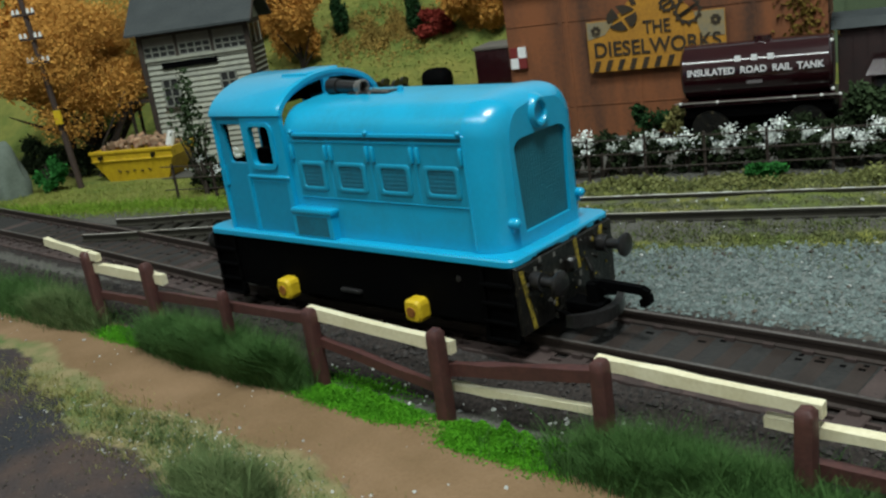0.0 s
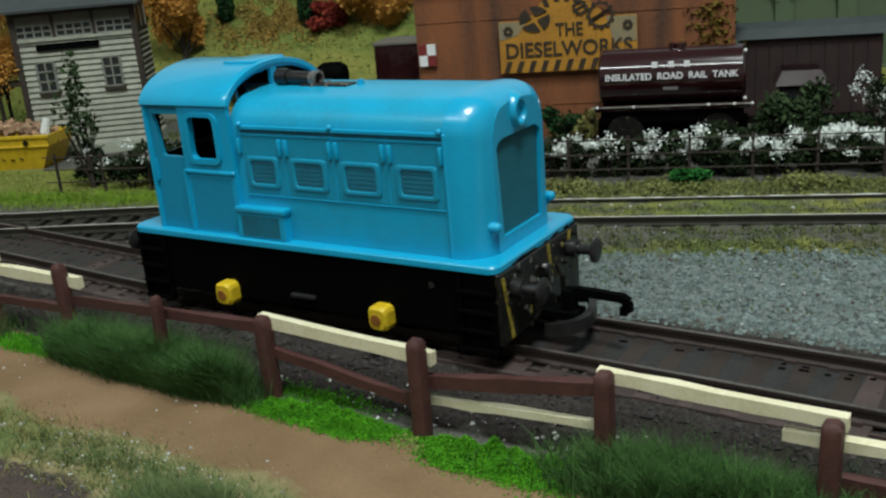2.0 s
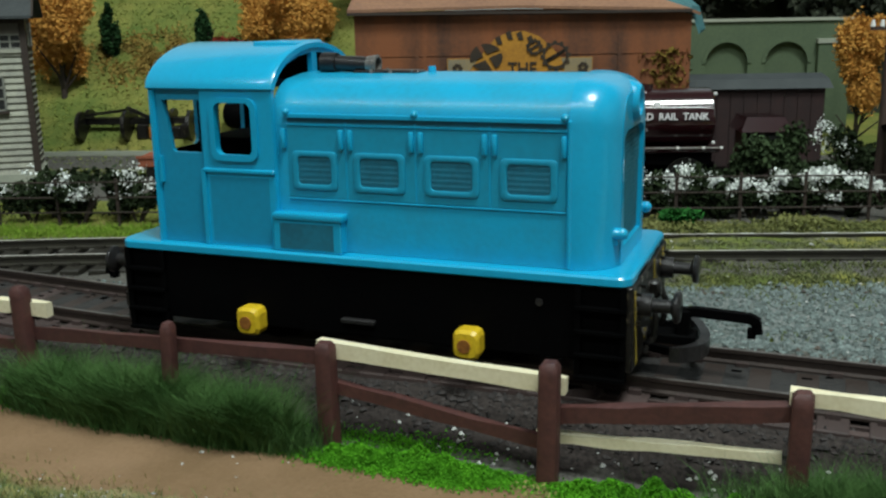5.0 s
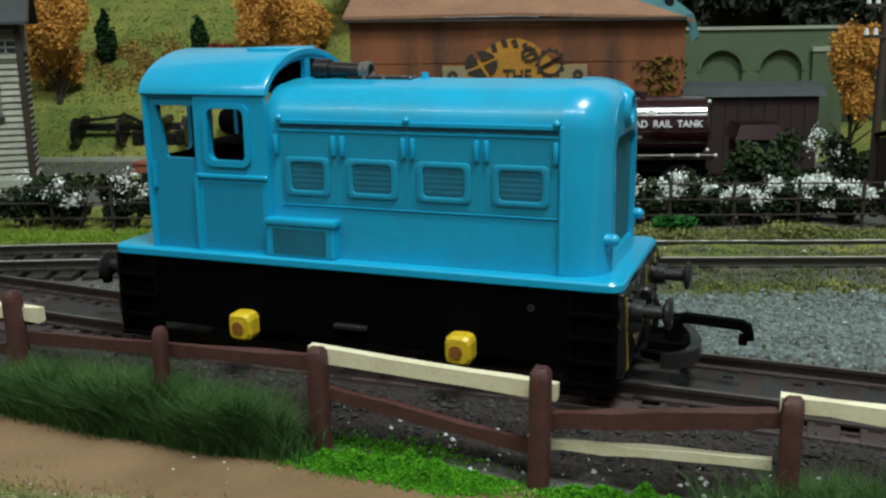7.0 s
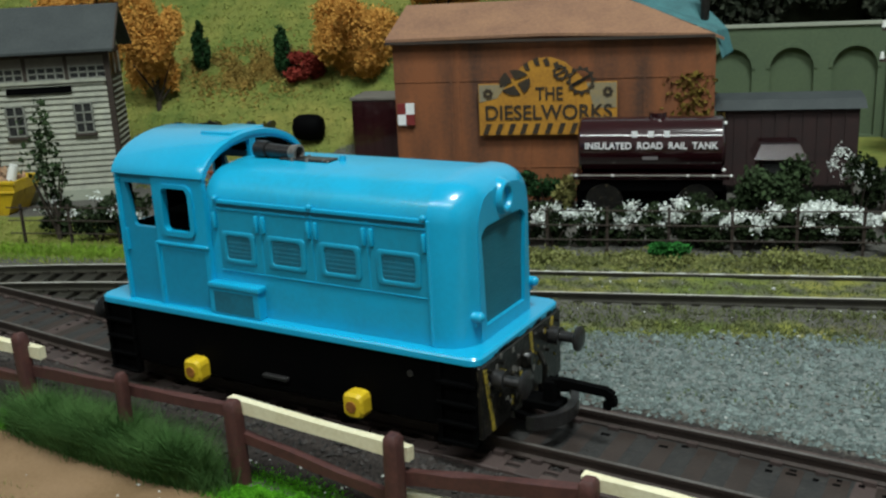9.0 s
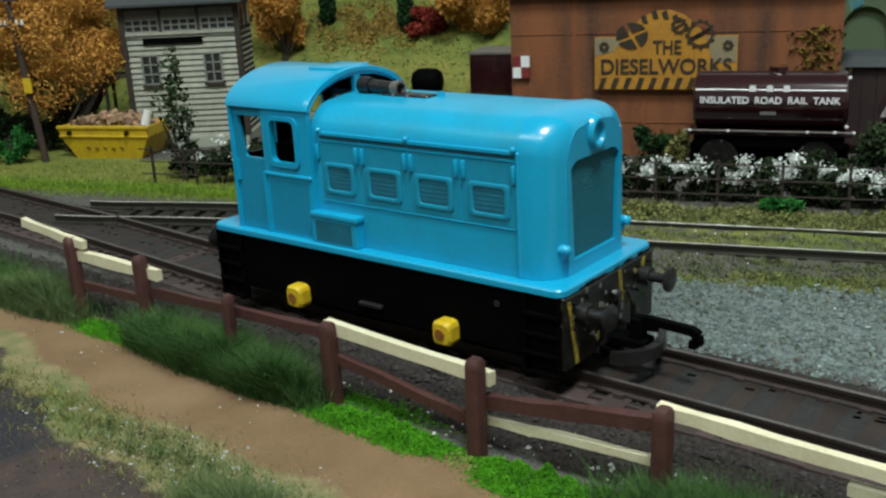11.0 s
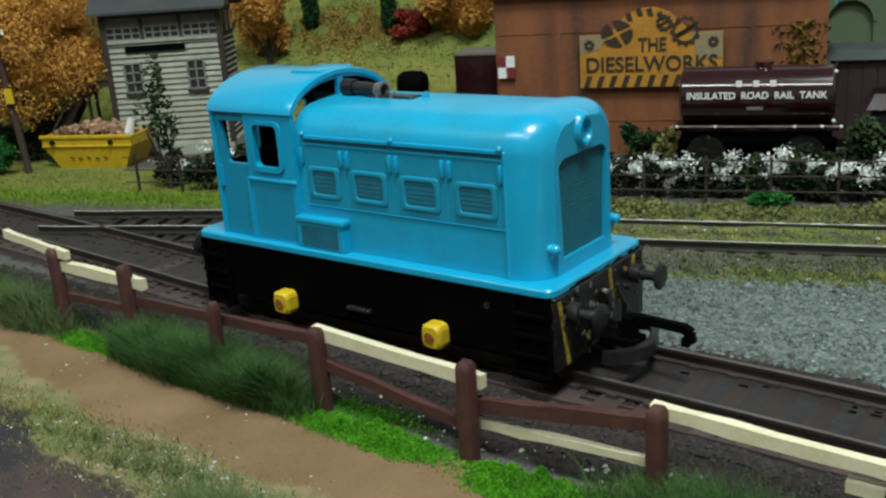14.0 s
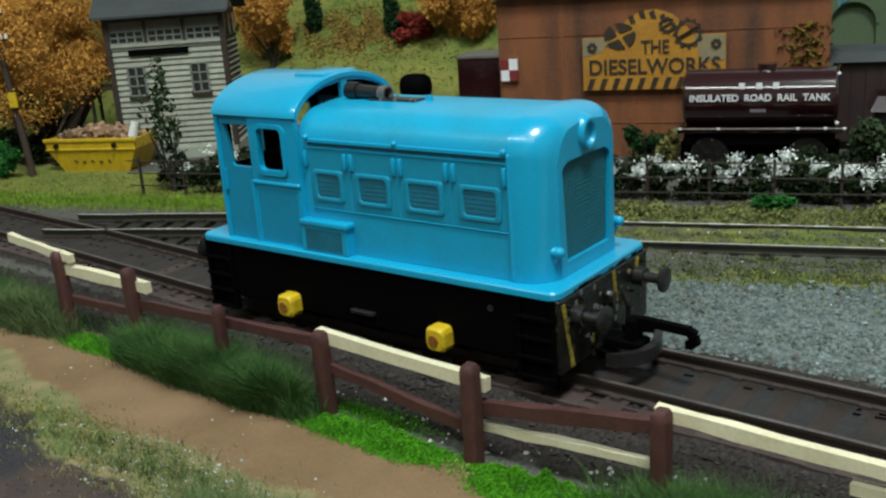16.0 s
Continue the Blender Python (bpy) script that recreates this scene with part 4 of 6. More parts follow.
for material, p0, p1, w, h in RAILS:
    part("rail", beam(bmesh.new(), p0, p1, w, h, 0.2), material, fence, "cream painted rail with a broken end" if material == "white_rail" else "red-brown painted rail", False, FO)


# ---- far side: engine shed with its sign ----
def gz(u, v):
    x, y = far(u, v)
    return float(ground_z(np.float64(x), np.float64(y)))


shed = far_thing("engine_shed", 44, 185, -4, label="rusty orange engine shed with a faded pink hipped roof", category="shed")
part("wall", plate([(-57.5, 0), (57.5, 0), (57.5, 57.5), (54, 58.6), (0, 60.4), (-57.5, 60.0)], [], 2.0, lambda a, b, d: (a, d, b)), "shed", shed)
part("side_wall", B(-57.5, -55.5, 2, 60, 0, 60), "shed", shed)
part("side_wall", B(55.5, 57.5, 2, 60, 0, 57), "shed", shed)
bm = bmesh.new()
lo = [(-59.5, -2.5, 60.0), (0, -2.5, 60.6), (56, -2.5, 58.8), (60, -2.0, 57.2)]
hi = [(-57.5, 25, 71.0), (0, 25, 71.3), (26, 25, 70.6), (26, 25, 70.6)]
bk = [(-59.5, 62, 60), (0, 62, 60.6), (56, 62, 58.8), (60, 62, 57)]
loft(bm, [lo, hi, bk], cap=False, closed=False)
ext = bmesh.ops.extrude_face_region(bm, geom=bm.faces[:])
bmesh.ops.translate(bm, verts=[g for g in ext["geom"] if isinstance(g, bmesh.types.BMVert)], vec=(0, 0, 1.0))
roof_ob = part("roof", bm, "shed_roof", shed)
part("eave", beam(bmesh.new(), (-59.5, -2.6, 59.6), (57, -2.6, 58.9), 0.8, 1.0), "dark_wood", roof_ob)
bm = bmesh.new()
hip = [[(26, 24, 71.6), (50, 25, 70.6)], [(57, 0.0, 59.6), (61, 8, 59.5)], [(59.5, -2.5, 51.0), (63, 6, 52)]]
loft(bm, hip, cap=False, closed=False)
ext = bmesh.ops.extrude_face_region(bm, geom=bm.faces[:])
bmesh.ops.translate(bm, verts=[g for g in ext["geom"] if isinstance(g, bmesh.types.BMVert)], vec=(0.6, 0.8, 0.8))
part("hip_sheet", bm, "teal", shed, "weathered teal sheet over the hip")
part("stove_pipe", rod(bmesh.new(), (54, 14, 55), (54, 14, 82), 1.6, seg=14), "dirty_black", shed, "dark stove pipe", True)
for x in (-36, -33.5, 12.5, 33.5, -8):
    part("batten", B(x - 0.6, x + 0.6, -0.25, 0.2, 2, 59), "shed", shed)
for z in (13.0, 45.0):
    part("batten", B(-57, 57, -0.22, 0.2, z, z + 0.5), "shed", shed)
rng = np.random.default_rng(5)
pts = np.stack([rng.normal(50, 4.0, 380), rng.uniform(-0.7, 0.2, 380), rng.uniform(14, 46, 380)], 1)
vv, ff = leaves(pts, 1.1, rng)
raw("creeper", vv, ff, "moss", shed, kind="stuff", label="brown and green creeper on the wall")

checks = far_thing("warning_board", -9.4, 183.9, 25.5, label="small red and white chequered board on the shed wall", category="board")
for i in range(2):
    for j in range(2):
        part("square", B(-3.2 + i * 3.2, i * 3.2, -0.4, 0.6, j * 4.0, j * 4.0 + 4.0), "white" if i == j else "red", checks)

sign = far_thing("workshop_sign", 43.3, 183.4, 21.5, label="orange sign with black gears and striped edges on the shed", category="sign")
outline = [(-24.8, 0), (24.8, 0), (24.8, 18.6), (14, 18.6), (10.5, 22.5), (6.5, 25.8), (1.5, 27.6), (-4, 27.2), (-8.5, 25.0), (-12.5, 20.5), (-14, 18.6), (-24.8, 18.6)]
part("board", plate(outline, [], 1.0, lambda a, b, d: (a, d - 0.8, b)), "sign", sign, "orange painted board")


def flat(name, loops_, material, label="", d0=-1.05, holes=()):
    return part(name, plate(loops_, list(holes), 0.25, lambda a, b, d: (a, d + d0, b)), material, sign, label)


flat("corner_panel", [(16.6, 9.5), (24.6, 9.5), (24.6, 18.4), (14.2, 18.4)], "sign_grey", "worn grey corner", -0.95)
flat("corner_panel", [(-24.6, 12.0), (-18, 13.5), (-14.2, 18.4), (-24.6, 18.4)], "sign_grey", "worn grey corner", -0.95)
for k in range(11):
    x = -23.6 + k * 4.5
    flat("stripe", [(x, 0.3), (x + 1.9, 0.3), (x + 3.3, 4.2), (x + 1.4, 4.2)], "sign_black")
for k in range(4):
    x = -7.5 + k * 3.6
    zt = 23.6 + (0, 1.6, 1.4, 0)[k]
    flat("stripe", [(x, zt - 0.4), (x + 1.7, zt - 0.4), (x + 0.8, zt + 2.6), (x - 0.9, zt + 1.8)], "sign_black")


def gear(cx, cz, r, teeth, hole, name="gear", spokes=0):
    loop = []
    for k in range(teeth * 4):
        rr = r if k % 4 in (0, 1) else r * 0.84
        a = math.tau * k / (teeth * 4)
        loop.append((cx + rr * math.cos(a), cz + rr * math.sin(a)))
    hole_loop = [(cx + hole * math.cos(-math.tau * k / 20), cz + hole * math.sin(-math.tau * k / 20)) for k in range(20)]
    g = flat(name, loop, "sign_black", "black gear wheel", -1.25, [hole_loop])
    for k in range(spokes):
        a = math.tau * k / spokes + 0.5
        p = beam(bmesh.new(), (cx - hole * math.cos(a), -1.1, cz - hole * math.sin(a)), (cx + hole * math.cos(a), -1.1, cz + hole * math.sin(a)), 0.2, r * 0.24)
        part("spoke", p, "sign_black", g)


gear(12.2, 19.2, 5.2, 12, 3.6, spokes=2)
gear(5.0, 22.2, 2.9, 9, 1.7, spokes=1)
for k in range(4):
    a0 = math.tau * k / 4 + 0.6
    loop = [(-11.4 + 1.0 * math.cos(a0 + 0.75), 19.0 + 1.0 * math.sin(a0 + 0.75))] + [(-11.4 + 5.6 * math.cos(a0 + q * 0.19), 19.0 + 4.6 * math.sin(a0 + q * 0.19)) for q in range(8)]
    flat("fan_blade", loop, "sign_black", "black fan blade", -1.2)
for x in (-21.3, 21.6):
    gear(x, 15.2, 1.9, 7, 0.6)
up = Matrix.Rotation(radians(90), 4, "X")
lettering("THE", 6.6, sign, "sign_black", Matrix.Translation((0.9 * MM, -1.0 * MM, 14.6 * MM)) @ up, 0.12, bold=0.10, width=9.8)
lettering("DIESELWORKS", 7.4, sign, "sign_black", Matrix.Translation((0.2 * MM, -1.0 * MM, 7.9 * MM)) @ up, 0.12, bold=0.12, width=45.5)

# ---- tank lorry body on rails ----
tank = far_thing("tank_wagon", 80, 150, -4, turn=-1.5, label="glossy maroon road rail milk tank with white lettering", category="tank wagon")
bm = bmesh.new()
prof = []
for x, r in ((-23.6, 7.2), (-23.3, 8.6), (-22.5, 9.3), (22.5, 9.3), (23.3, 8.6), (23.6, 7.2)):
    prof.append([(x, 9.5 + r * math.cos(k * math.tau / 40), 26.0 + r * 0.98 * math.sin(k * math.tau / 40)) for k in range(40)])
loft(bm, prof)
barrel = part("barrel", bm, "maroon", tank, smooth=True)
bm = bmesh.new()
for y, z in ((3.2, 33.6), (3.2, 18.4)):
    bmesh.ops.create_icosphere(bm, subdivisions=2, radius=0.6, matrix=Matrix.Translation((23.3, y, z)))
part("rivet", bm, "ceramic", barrel, "bright end rivets")
part("filler", rod(bmesh.new(), (2, 9.5, 34.5), (2, 9.5, 36.5), 3.0, seg=18), "maroon", tank, smooth=True)
chs = part("chassis", B(-25, 25, 1.5, 17.5, 15.4, 17.2, bevel=0.3), "maroon", tank)
part("edge_rail", rod(bmesh.new(), (-26, 1.0, 17.0), (26, 1.0, 17.0), 0.24, seg=8), "steel", chs, "bright metal rail")
for x in (-24, -12, 12, 20, 25.5):
    bm = bmesh.new()
    bmesh.ops.create_icosphere(bm, subdivisions=2, radius=0.55, matrix=Matrix.Translation((x, 0.9, 17.0)))
    part("stud", bm, "ceramic", chs)
part("solebar", B(-23, 23, 3, 16, 11.5, 15.4), "black", tank)
# black block added for the darkness between the wheels
part("tray", B(-24.5, 24.5, 6.5, 12.5, 2.0, 11.6), "black", tank, "black block added to darken the space under the tank")
for x in (-15, 15):
    for y in (2.4, 14.6):
        w = part("wheel", rod(bmesh.new(), (x, y, 7.6), (x, y + 2, 7.6), 6.2, seg=24), "dirty_black", tank, smooth=True)
        part("hub", rod(bmesh.new(), (x, y - 0.5, 7.6), (x, y, 7.6), 1.8, seg=12), "dirty_black", w)
lettering("INSULATED  ROAD  RAIL  TANK", 3.0, tank, "white", Matrix.Translation((0, 0.0 * MM, 26.9 * MM)) @ up, 0.12, bold=0.06, width=42)
for k, x in enumerate((-5.0, 0.2, 5.2)):
    bm = B(x - 0.9, x + 0.9, 1.0, 1.9, 29.3, 31.4)
    part("mark", bm, "white", tank, "white owner mark on the barrel")
part("mark", B(-2.4, 2.4, 0.32, 0.9, 22.4, 23.3), "dim_mark", tank, "small dulled number bar")
lo_truck = far_thing("flat_wagon", 80, 159.5, -3, label="low dark wagon under the tank", category="wagon")
part("bed", B(-27, 27, -8, 8, -0.8, 0.6, bevel=0.2), "dirty_black", lo_truck)

# ---- signal hut with weatherboards ----
hut = thing("signal_hut", -203.8, 124.5, 1.0, 37, label="cream weatherboarded signal hut with a dark slate roof", category="hut")
HW = 24.0
core = part("wall", B(-HW + 0.6, HW - 0.6, 0.8, 29, 0, 55.5), "dark_wood", hut)
part("plinth", B(-HW - 0.4, HW + 0.4, -0.6, 29.4, -8, 0), "capstone", hut, "stone plinth")
k, z = 0, 0.0
while z < 43.5:
    bm = bmesh.new()
    q = [(-0.25, 0.0), (0.9, 0.0), (0.9, 2.35), (0.55, 2.35)]
    loft(bm, [[(-HW, a, z + b) for a, b in q], [(HW, a, z + b) for a, b in q]])
    part("board", bm, "boards", hut)
    bm = bmesh.new()
    loft(bm, [[(HW - a - 0.6, 0.8, z + b) for a, b in q], [(HW - a - 0.6, 29, z + b) for a, b in q]])
    part("board", bm, "boards", hut)
    z += 2.35
for x in (-HW, HW):
    part("corner_post", B(x - 1.1, x + 1.1, -0.9, 1.1, 0, 56), "dark_wood", hut)
for x in (-8.0, 8.0):
    part("mullion", B(x - 0.7, x + 0.7, -0.6, 0.9, 44, 56), "dark_wood", hut)
part("lintel", B(-HW, HW, -0.5, 1.0, 53.6, 56.4), "dark_wood", hut)
part("cill", B(-HW, HW, -0.8, 1.0, 43.4, 44.6), "boards", hut, "dull white window cill")
for x in (-16.0, 0, 16.0):
    win = part("window", B(x - 7.3, x + 7.3, 0.3, 0.7, 44.6, 53.6), "pane", hut, "dark window band with white glazing bars")
    part("panel", B(x - 7.3, x + 7.3, 0.0, 0.5, 50.0, 53.6), "grey_timber", win)
    for k in range(5):
        part("bar", B(x - 7.3 + k * 3.5, x - 6.7 + k * 3.5, -0.2, 0.4, 44.6, 50.2), "faded_bar", win)
    for zz in (44.6, 47.0, 49.4):
        part("bar", B(x - 7.3, x + 7.3, -0.2, 0.4, zz, zz + 0.6), "faded_bar", win)
nameboard = part("name_board", B(-16, 9, -0.8, 0, 39.6, 42.2), "black", hut, "black name board")
for x in (-14.0, 12.4):
    win = part("window", B(x - 3.4, x + 3.4, -0.5, 0.4, 23.5, 35), "pane", hut, "small sash window")
    for a, b, c, d in ((-3.8, -3.1, 23, 35.4), (3.1, 3.8, 23, 35.4), (-0.3, 0.3, 23, 35.4)):
        part("bar", B(x + a, x + b, -0.9, -0.3, c, d), "faded_bar", win)
    for zz in (23.0, 27.0, 31.0, 34.8):
        part("bar", B(x - 3.8, x + 3.8, -0.9, -0.3, zz, zz + 0.6), "faded_bar", win)
    part("sill", B(x - 4.3, x + 4.3, -1.3, 0, 22.0, 23.0), "dark_wood", win)
bm = bmesh.new()
loft(bm, [[(x, y, zz) for y, zz in ((-5, 56.2), (15, 73), (35, 56.2), (35, 55.2), (15, 71.8), (-5, 55.2))] for x in (-HW - 4.5, HW + 4.0)])
hr = part("roof", bm, "slate", hut)
part("barge_board", beam(bmesh.new(), (HW + 4.2, -5.2, 55.4), (HW + 4.2, 15, 72.6), 0.6, 1.6), "dark_wood", hr)
part("gable", plate([(0.8, 55.5), (29, 55.5), (15, 69.5)], [], 1.0, lambda a, b, d: (HW - 1.8 + d, a, b)), "boards", hut)
for yy in (4, 13, 22):
    win = part("window", B(HW - 0.3, HW + 0.15, yy - 3.5, yy + 3.5, 45, 53.6), "pane", hut)
    part("bar", B(HW, HW + 0.5, yy - 0.3, yy + 0.3, 45, 53.6), "boards", win)

landing = part("landing", B(-HW - 13, -HW - 0.2, 3, 14, 26, 27.5), "dark_wood", hut, "dark timber landing of the outside steps")
part("leg", B(-HW - 12.6, -HW - 11.4, 3.2, 4.4, -8, 26), "dark_wood", landing)
part("leg", B(-HW - 12.6, -HW - 11.4, 12.6, 13.8, -8, 26), "dark_wood", landing)
for yy in (3.4, 13.4):
    part("stringer", beam(bmesh.new(), (-HW - 12.5, yy, 25.8), (-HW - 34, yy, -6), 0.9, 2.2), "dark_wood", hut)
    part("hand_rail", beam(bmesh.new(), (-HW - 12.5, yy, 33), (-HW - 34, yy, 2), 0.7, 0.9), "grey_timber", hut)
for k in range(9):
    part("tread", B(-HW - 15.5 - k * 2.2, -HW - 13.3 - k * 2.2, 3.4, 13.4, 23.6 - k * 3.3, 24.2 - k * 3.3), "dark_wood", hut)

# ---- yellow skip with rubble ----
skip = far_thing("skip", -180, 157, -4, turn=4, label="yellow builder's skip heaped with brick rubble", category="skip")
bm = bmesh.new()
rows_ = [[(-16, -1, 0), (16, -1, 0), (16, 14, 0), (-16, 14, 0)], [(-22.5, -2.6, 8.6), (21.5, -2.6, 8.6), (21.5, 15.6, 8.6), (-22.5, 15.6, 8.6)], [(-23, -2.8, 12.2), (22, -2.8, 12.2), (22, 15.8, 12.2), (-23, 15.8, 12.2)],
         [(-22, -1.8, 12.2), (21, -1.8, 12.2), (21, 14.8, 12.2), (-22, 14.8, 12.2)], [(-20, -1.2, 9), (19, -1.2, 9), (19, 13.6, 9), (-20, 13.6, 9)]]
loft(bm, rows_)
part("body", bm, "skip", skip)
part("rim", B(-23.6, 22.6, -3.3, -2.3, 11.2, 12.6, bevel=0.3), "skip", skip)
part("rim", B(-22.9, 21.9, -3.1, -2.4, 8.2, 9.0, bevel=0.2), "skip", skip)
for x in (-17, 12):
    part("lug", rod(bmesh.new(), (x, -4.2, 10), (x, -2.6, 10), 0.9, seg=10), "dirty_black", skip)
bm = bmesh.new()
for k in range(5):
    rod(bm, (-10 + k * 4.2, -2.05, 4.6 - 0.5 * (k % 2)), (-8.4 + k * 4.2, -2.0, 4.0), 0.22, seg=6)
part("scratch", bm, "dirty_black", skip, "dark scrapes on the side")
skip.scale = (0.94, 1.0, 1.15)
rng = np.random.default_rng(11)
bm = bmesh.new()
for k in range(150):
    px_, py_ = rng.uniform(-19, 18), rng.uniform(-0.5, 13)
    pz_ = 11 + 4.5 * (1 - ((px_ + 1) / 21) ** 2) * rng.uniform(0.3, 1)
    m = pose(px_, py_, pz_, *rng.uniform(0, 360, 3)) @ Matrix.Diagonal((*rng.uniform(1.0, 2.8, 3), 1))
    bmesh.ops.create_cube(bm, size=1, matrix=m)
part("rubble", bm, "rubble", skip, "broken brick and timber", kind="stuff")
# pale rounded lump at the end of the rubble, of no known kind
part("sack", rod(bmesh.new(), (17, 3, 11), (19, 4, 17), 2.2, 1.6, 10), "ceramic", skip, "pale rounded lump")

# ---- telegraph poles ----
def pole(u, v, height, arms, turn, lean, label):
    p = far_thing("telegraph_pole", u, v, -4.5, turn=turn, label=label, category="telegraph pole", group="telegraph poles")
    part("mast", rod(bmesh.new(), (0, 0, -2), (lean, 0, height), 1.5, 1.1, 12), "pole", p, smooth=True)
    for z in arms:
        x = lean * z / height
        arm = part("cross_arm", B(x - 6, x + 6, -1.5, -0.5, z, z + 1.1), "pole", p)
        for q in (-5.4, -2.8, 2.8, 5.4):
            part("insulator", rod(bmesh.new(), (x + q, -1.1, z + 1.0), (x + q, -1.1, z + 3.0), 0.75, 0.45, 10), "ceramic", arm, "white ceramic insulator", True)
    return p


pole(152, 144, 78, (53, 62), -8, 0, "dark wooden telegraph pole with white insulators by the hedge")
pole(-203, 145, 92, (56, 66, 76), 0, -8, "dark leaning telegraph pole with white insulators by the orange tree")
part("notice", B(-1.9, 1.9, -2.6, -2.0, 30, 36), "yellow", far_thing("pole_notice", -204, 145, -4.5, label="small yellow notice on the telegraph pole", category="notice"))

# ---- goods van, lorry, container, shed, viaduct ----
van = far_thing("goods_van", 131, 196, -4, label="dark red-brown goods van with a grey roof", category="goods van")
vb = part("body", B(-27, 20.5, 0, 24, 3, 32, bevel=0.4), "van", van)
for k in range(10):
    part("plank", B(-26.6 + k * 4.7, -22.3 + k * 4.7, -0.35, 0.1, 4, 31.5), "van", vb)
bm = bmesh.new()
loft(bm, [[(x, y, z) for y, z in ((-2, 31.5), (3, 34.5), (12, 36), (21, 34.5), (26, 31.5), (12, 33))] for x in (-29, 22.5)])
part("roof", bm, "slate", van)
part("underframe", B(-26, 19.5, 2, 22, 0, 3), "dirty_black", van)
lorry = far_thing("lorry", 121, 158, -4, label="small dark maroon lorry cab behind the bushes", category="lorry")
lb = part("cab", B(-6.5, 6.5, 0, 14, 3, 21, bevel=0.8), "van", lorry)
bm = bmesh.new()
loft(bm, [[(-8.2, -2, 21), (-6.0, 0.5, 25.5), (-6.0, 14, 25.5), (-8.2, 15, 21)], [(8.2, -2, 21), (6.0, 0.5, 25.5), (6.0, 14, 25.5), (8.2, 15, 21)]])
part("roof", bm, "maroon", lorry)
part("windscreen", B(-5, 5, -0.4, 0.3, 14.5, 20), "pane", lb)
for x in (-6, 6):
    part("wheel", rod(bmesh.new(), (x - 1.2, 2, 3.2), (x + 1.2, 2, 3.2), 3.2, seg=16), "dirty_black", lorry)
cont = far_thing("container", -34, 232, gz(-34, 232) - 1.5, label="dark maroon container with a grey top beside the shed", category="container")
cb = part("body", B(-12, 14, 0, 22, 0, 29.5, bevel=0.4), "maroon", cont)
for k in range(7):
    part("rib", B(-11 + k * 3.9, -10.4 + k * 3.9, -0.3, 0.1, 1, 29), "maroon", cb)
part("top", B(-12.4, 14.4, -0.5, 22.5, 29.3, 30.6, bevel=0.2), "grey_timber", cont, "grey flat top")
drum = far_thing("black_drum", -70, 243, gz(-70, 243) + 0.4, label="black round cable drum on the grass slope", category="drum")
bm = bmesh.new()
loft(bm, [[(x, r * math.cos(k * math.tau / 24), 7.0 + r * math.sin(k * math.tau / 24)) for k in range(24)] for x, r in ((-7.0, 2.5), (-6.2, 4.4), (-4.2, 5.6), (0, 5.9), (4.2, 5.6), (6.2, 4.4), (7.0, 2.5))])
part("body", bm, "black", drum, smooth=True)
wheels = far_thing("wheel_sets", -113, 240, gz(-113, 240) - 0.5, label="dark rusty wheel sets and frames lying in the grass", category="scrap wheels")
for x in (-24, -5, 12, 22):
    for y in (0, 9):
        part("wheel", rod(bmesh.new(), (x, y, 6), (x + 1.6, y, 6), 6.2, seg=22), "dirty_black", wheels, smooth=True)
    part("axle", rod(bmesh.new(), (x, 0, 6), (x, 10, 6), 1.1, seg=10), "dirty_black", wheels)
part("frame", B(-26, 25, 2, 4, 6.5, 9), "dirty_black", wheels)
part("brace", beam(bmesh.new(), (-4, 1, 13.5), (9, 1, 7.5), 1.2, 1.4), "dirty_black", wheels)
part("brace", beam(bmesh.new(), (-22, 1, 10.5), (-4, 1, 12.5), 1.2, 1.2), "dirty_black", wheels)
for x in (2, 7, 16, 20):
    part("scrap", B(x - 2.2, x + 2.2, -1, 3, 0.5, 4.5 + x % 3, bevel=0.5), "rust" if x == 7 else "dirty_black", wheels)
part("frame", B(-26, 25, 7, 9, 6.5, 9), "dirty_black", wheels)
edge_rod = far_thing("kerb_edge", -110, 232, gz(-110, 232), label="pale worn rail along the yard edge", category="rail", kind="structure")
part("bar", B(-60, 60, 0, 1.4, 0, 1.8), "capstone", edge_rod)
red_wagon = far_thing("red_wagon", -82, 199, -4, label="low orange-red wagon behind the bushes", category="wagon")
rb = part("body", B(-17, 17, 0, 14, 5, 9, bevel=0.4), "terracotta", red_wagon)
part("strake", B(-17.4, 17.4, -0.5, 0, 8.4, 9.4), "terracotta", rb)
for x in (-11, 11):
    part("wheel", rod(bmesh.new(), (x, 0.6, 3.2), (x, 2.4, 3.2), 3.3, seg=16), "dirty_black", red_wagon)

rshed = far_thing("red_shed", 166, 119, -4, turn=10, label="dark red wooden shed with a black roof", category="shed")
sb = part("wall", B(-9, 30, 0, 24, 0, 23.5), "red", rshed)
part("side_panel", B(-9.7, -8.9, 0, 24, 0, 23.5), "dark_wood", rshed)
for k in range(9):
    part("plank", B(-8.6 + k * 4.4, -4.6 + k * 4.4, -0.4, 0.1, 0.5, 23), "red", sb)
bm = bmesh.new()
loft(bm, [[(x, y, z) for y, z in ((-1.5, 23.4), (12, 27), (25.5, 23.4), (25.5, 24.4), (12, 28), (-1.5, 24.4))] for x in (-11, 32)])
part("roof", bm, "black", rshed, "black felt roof")

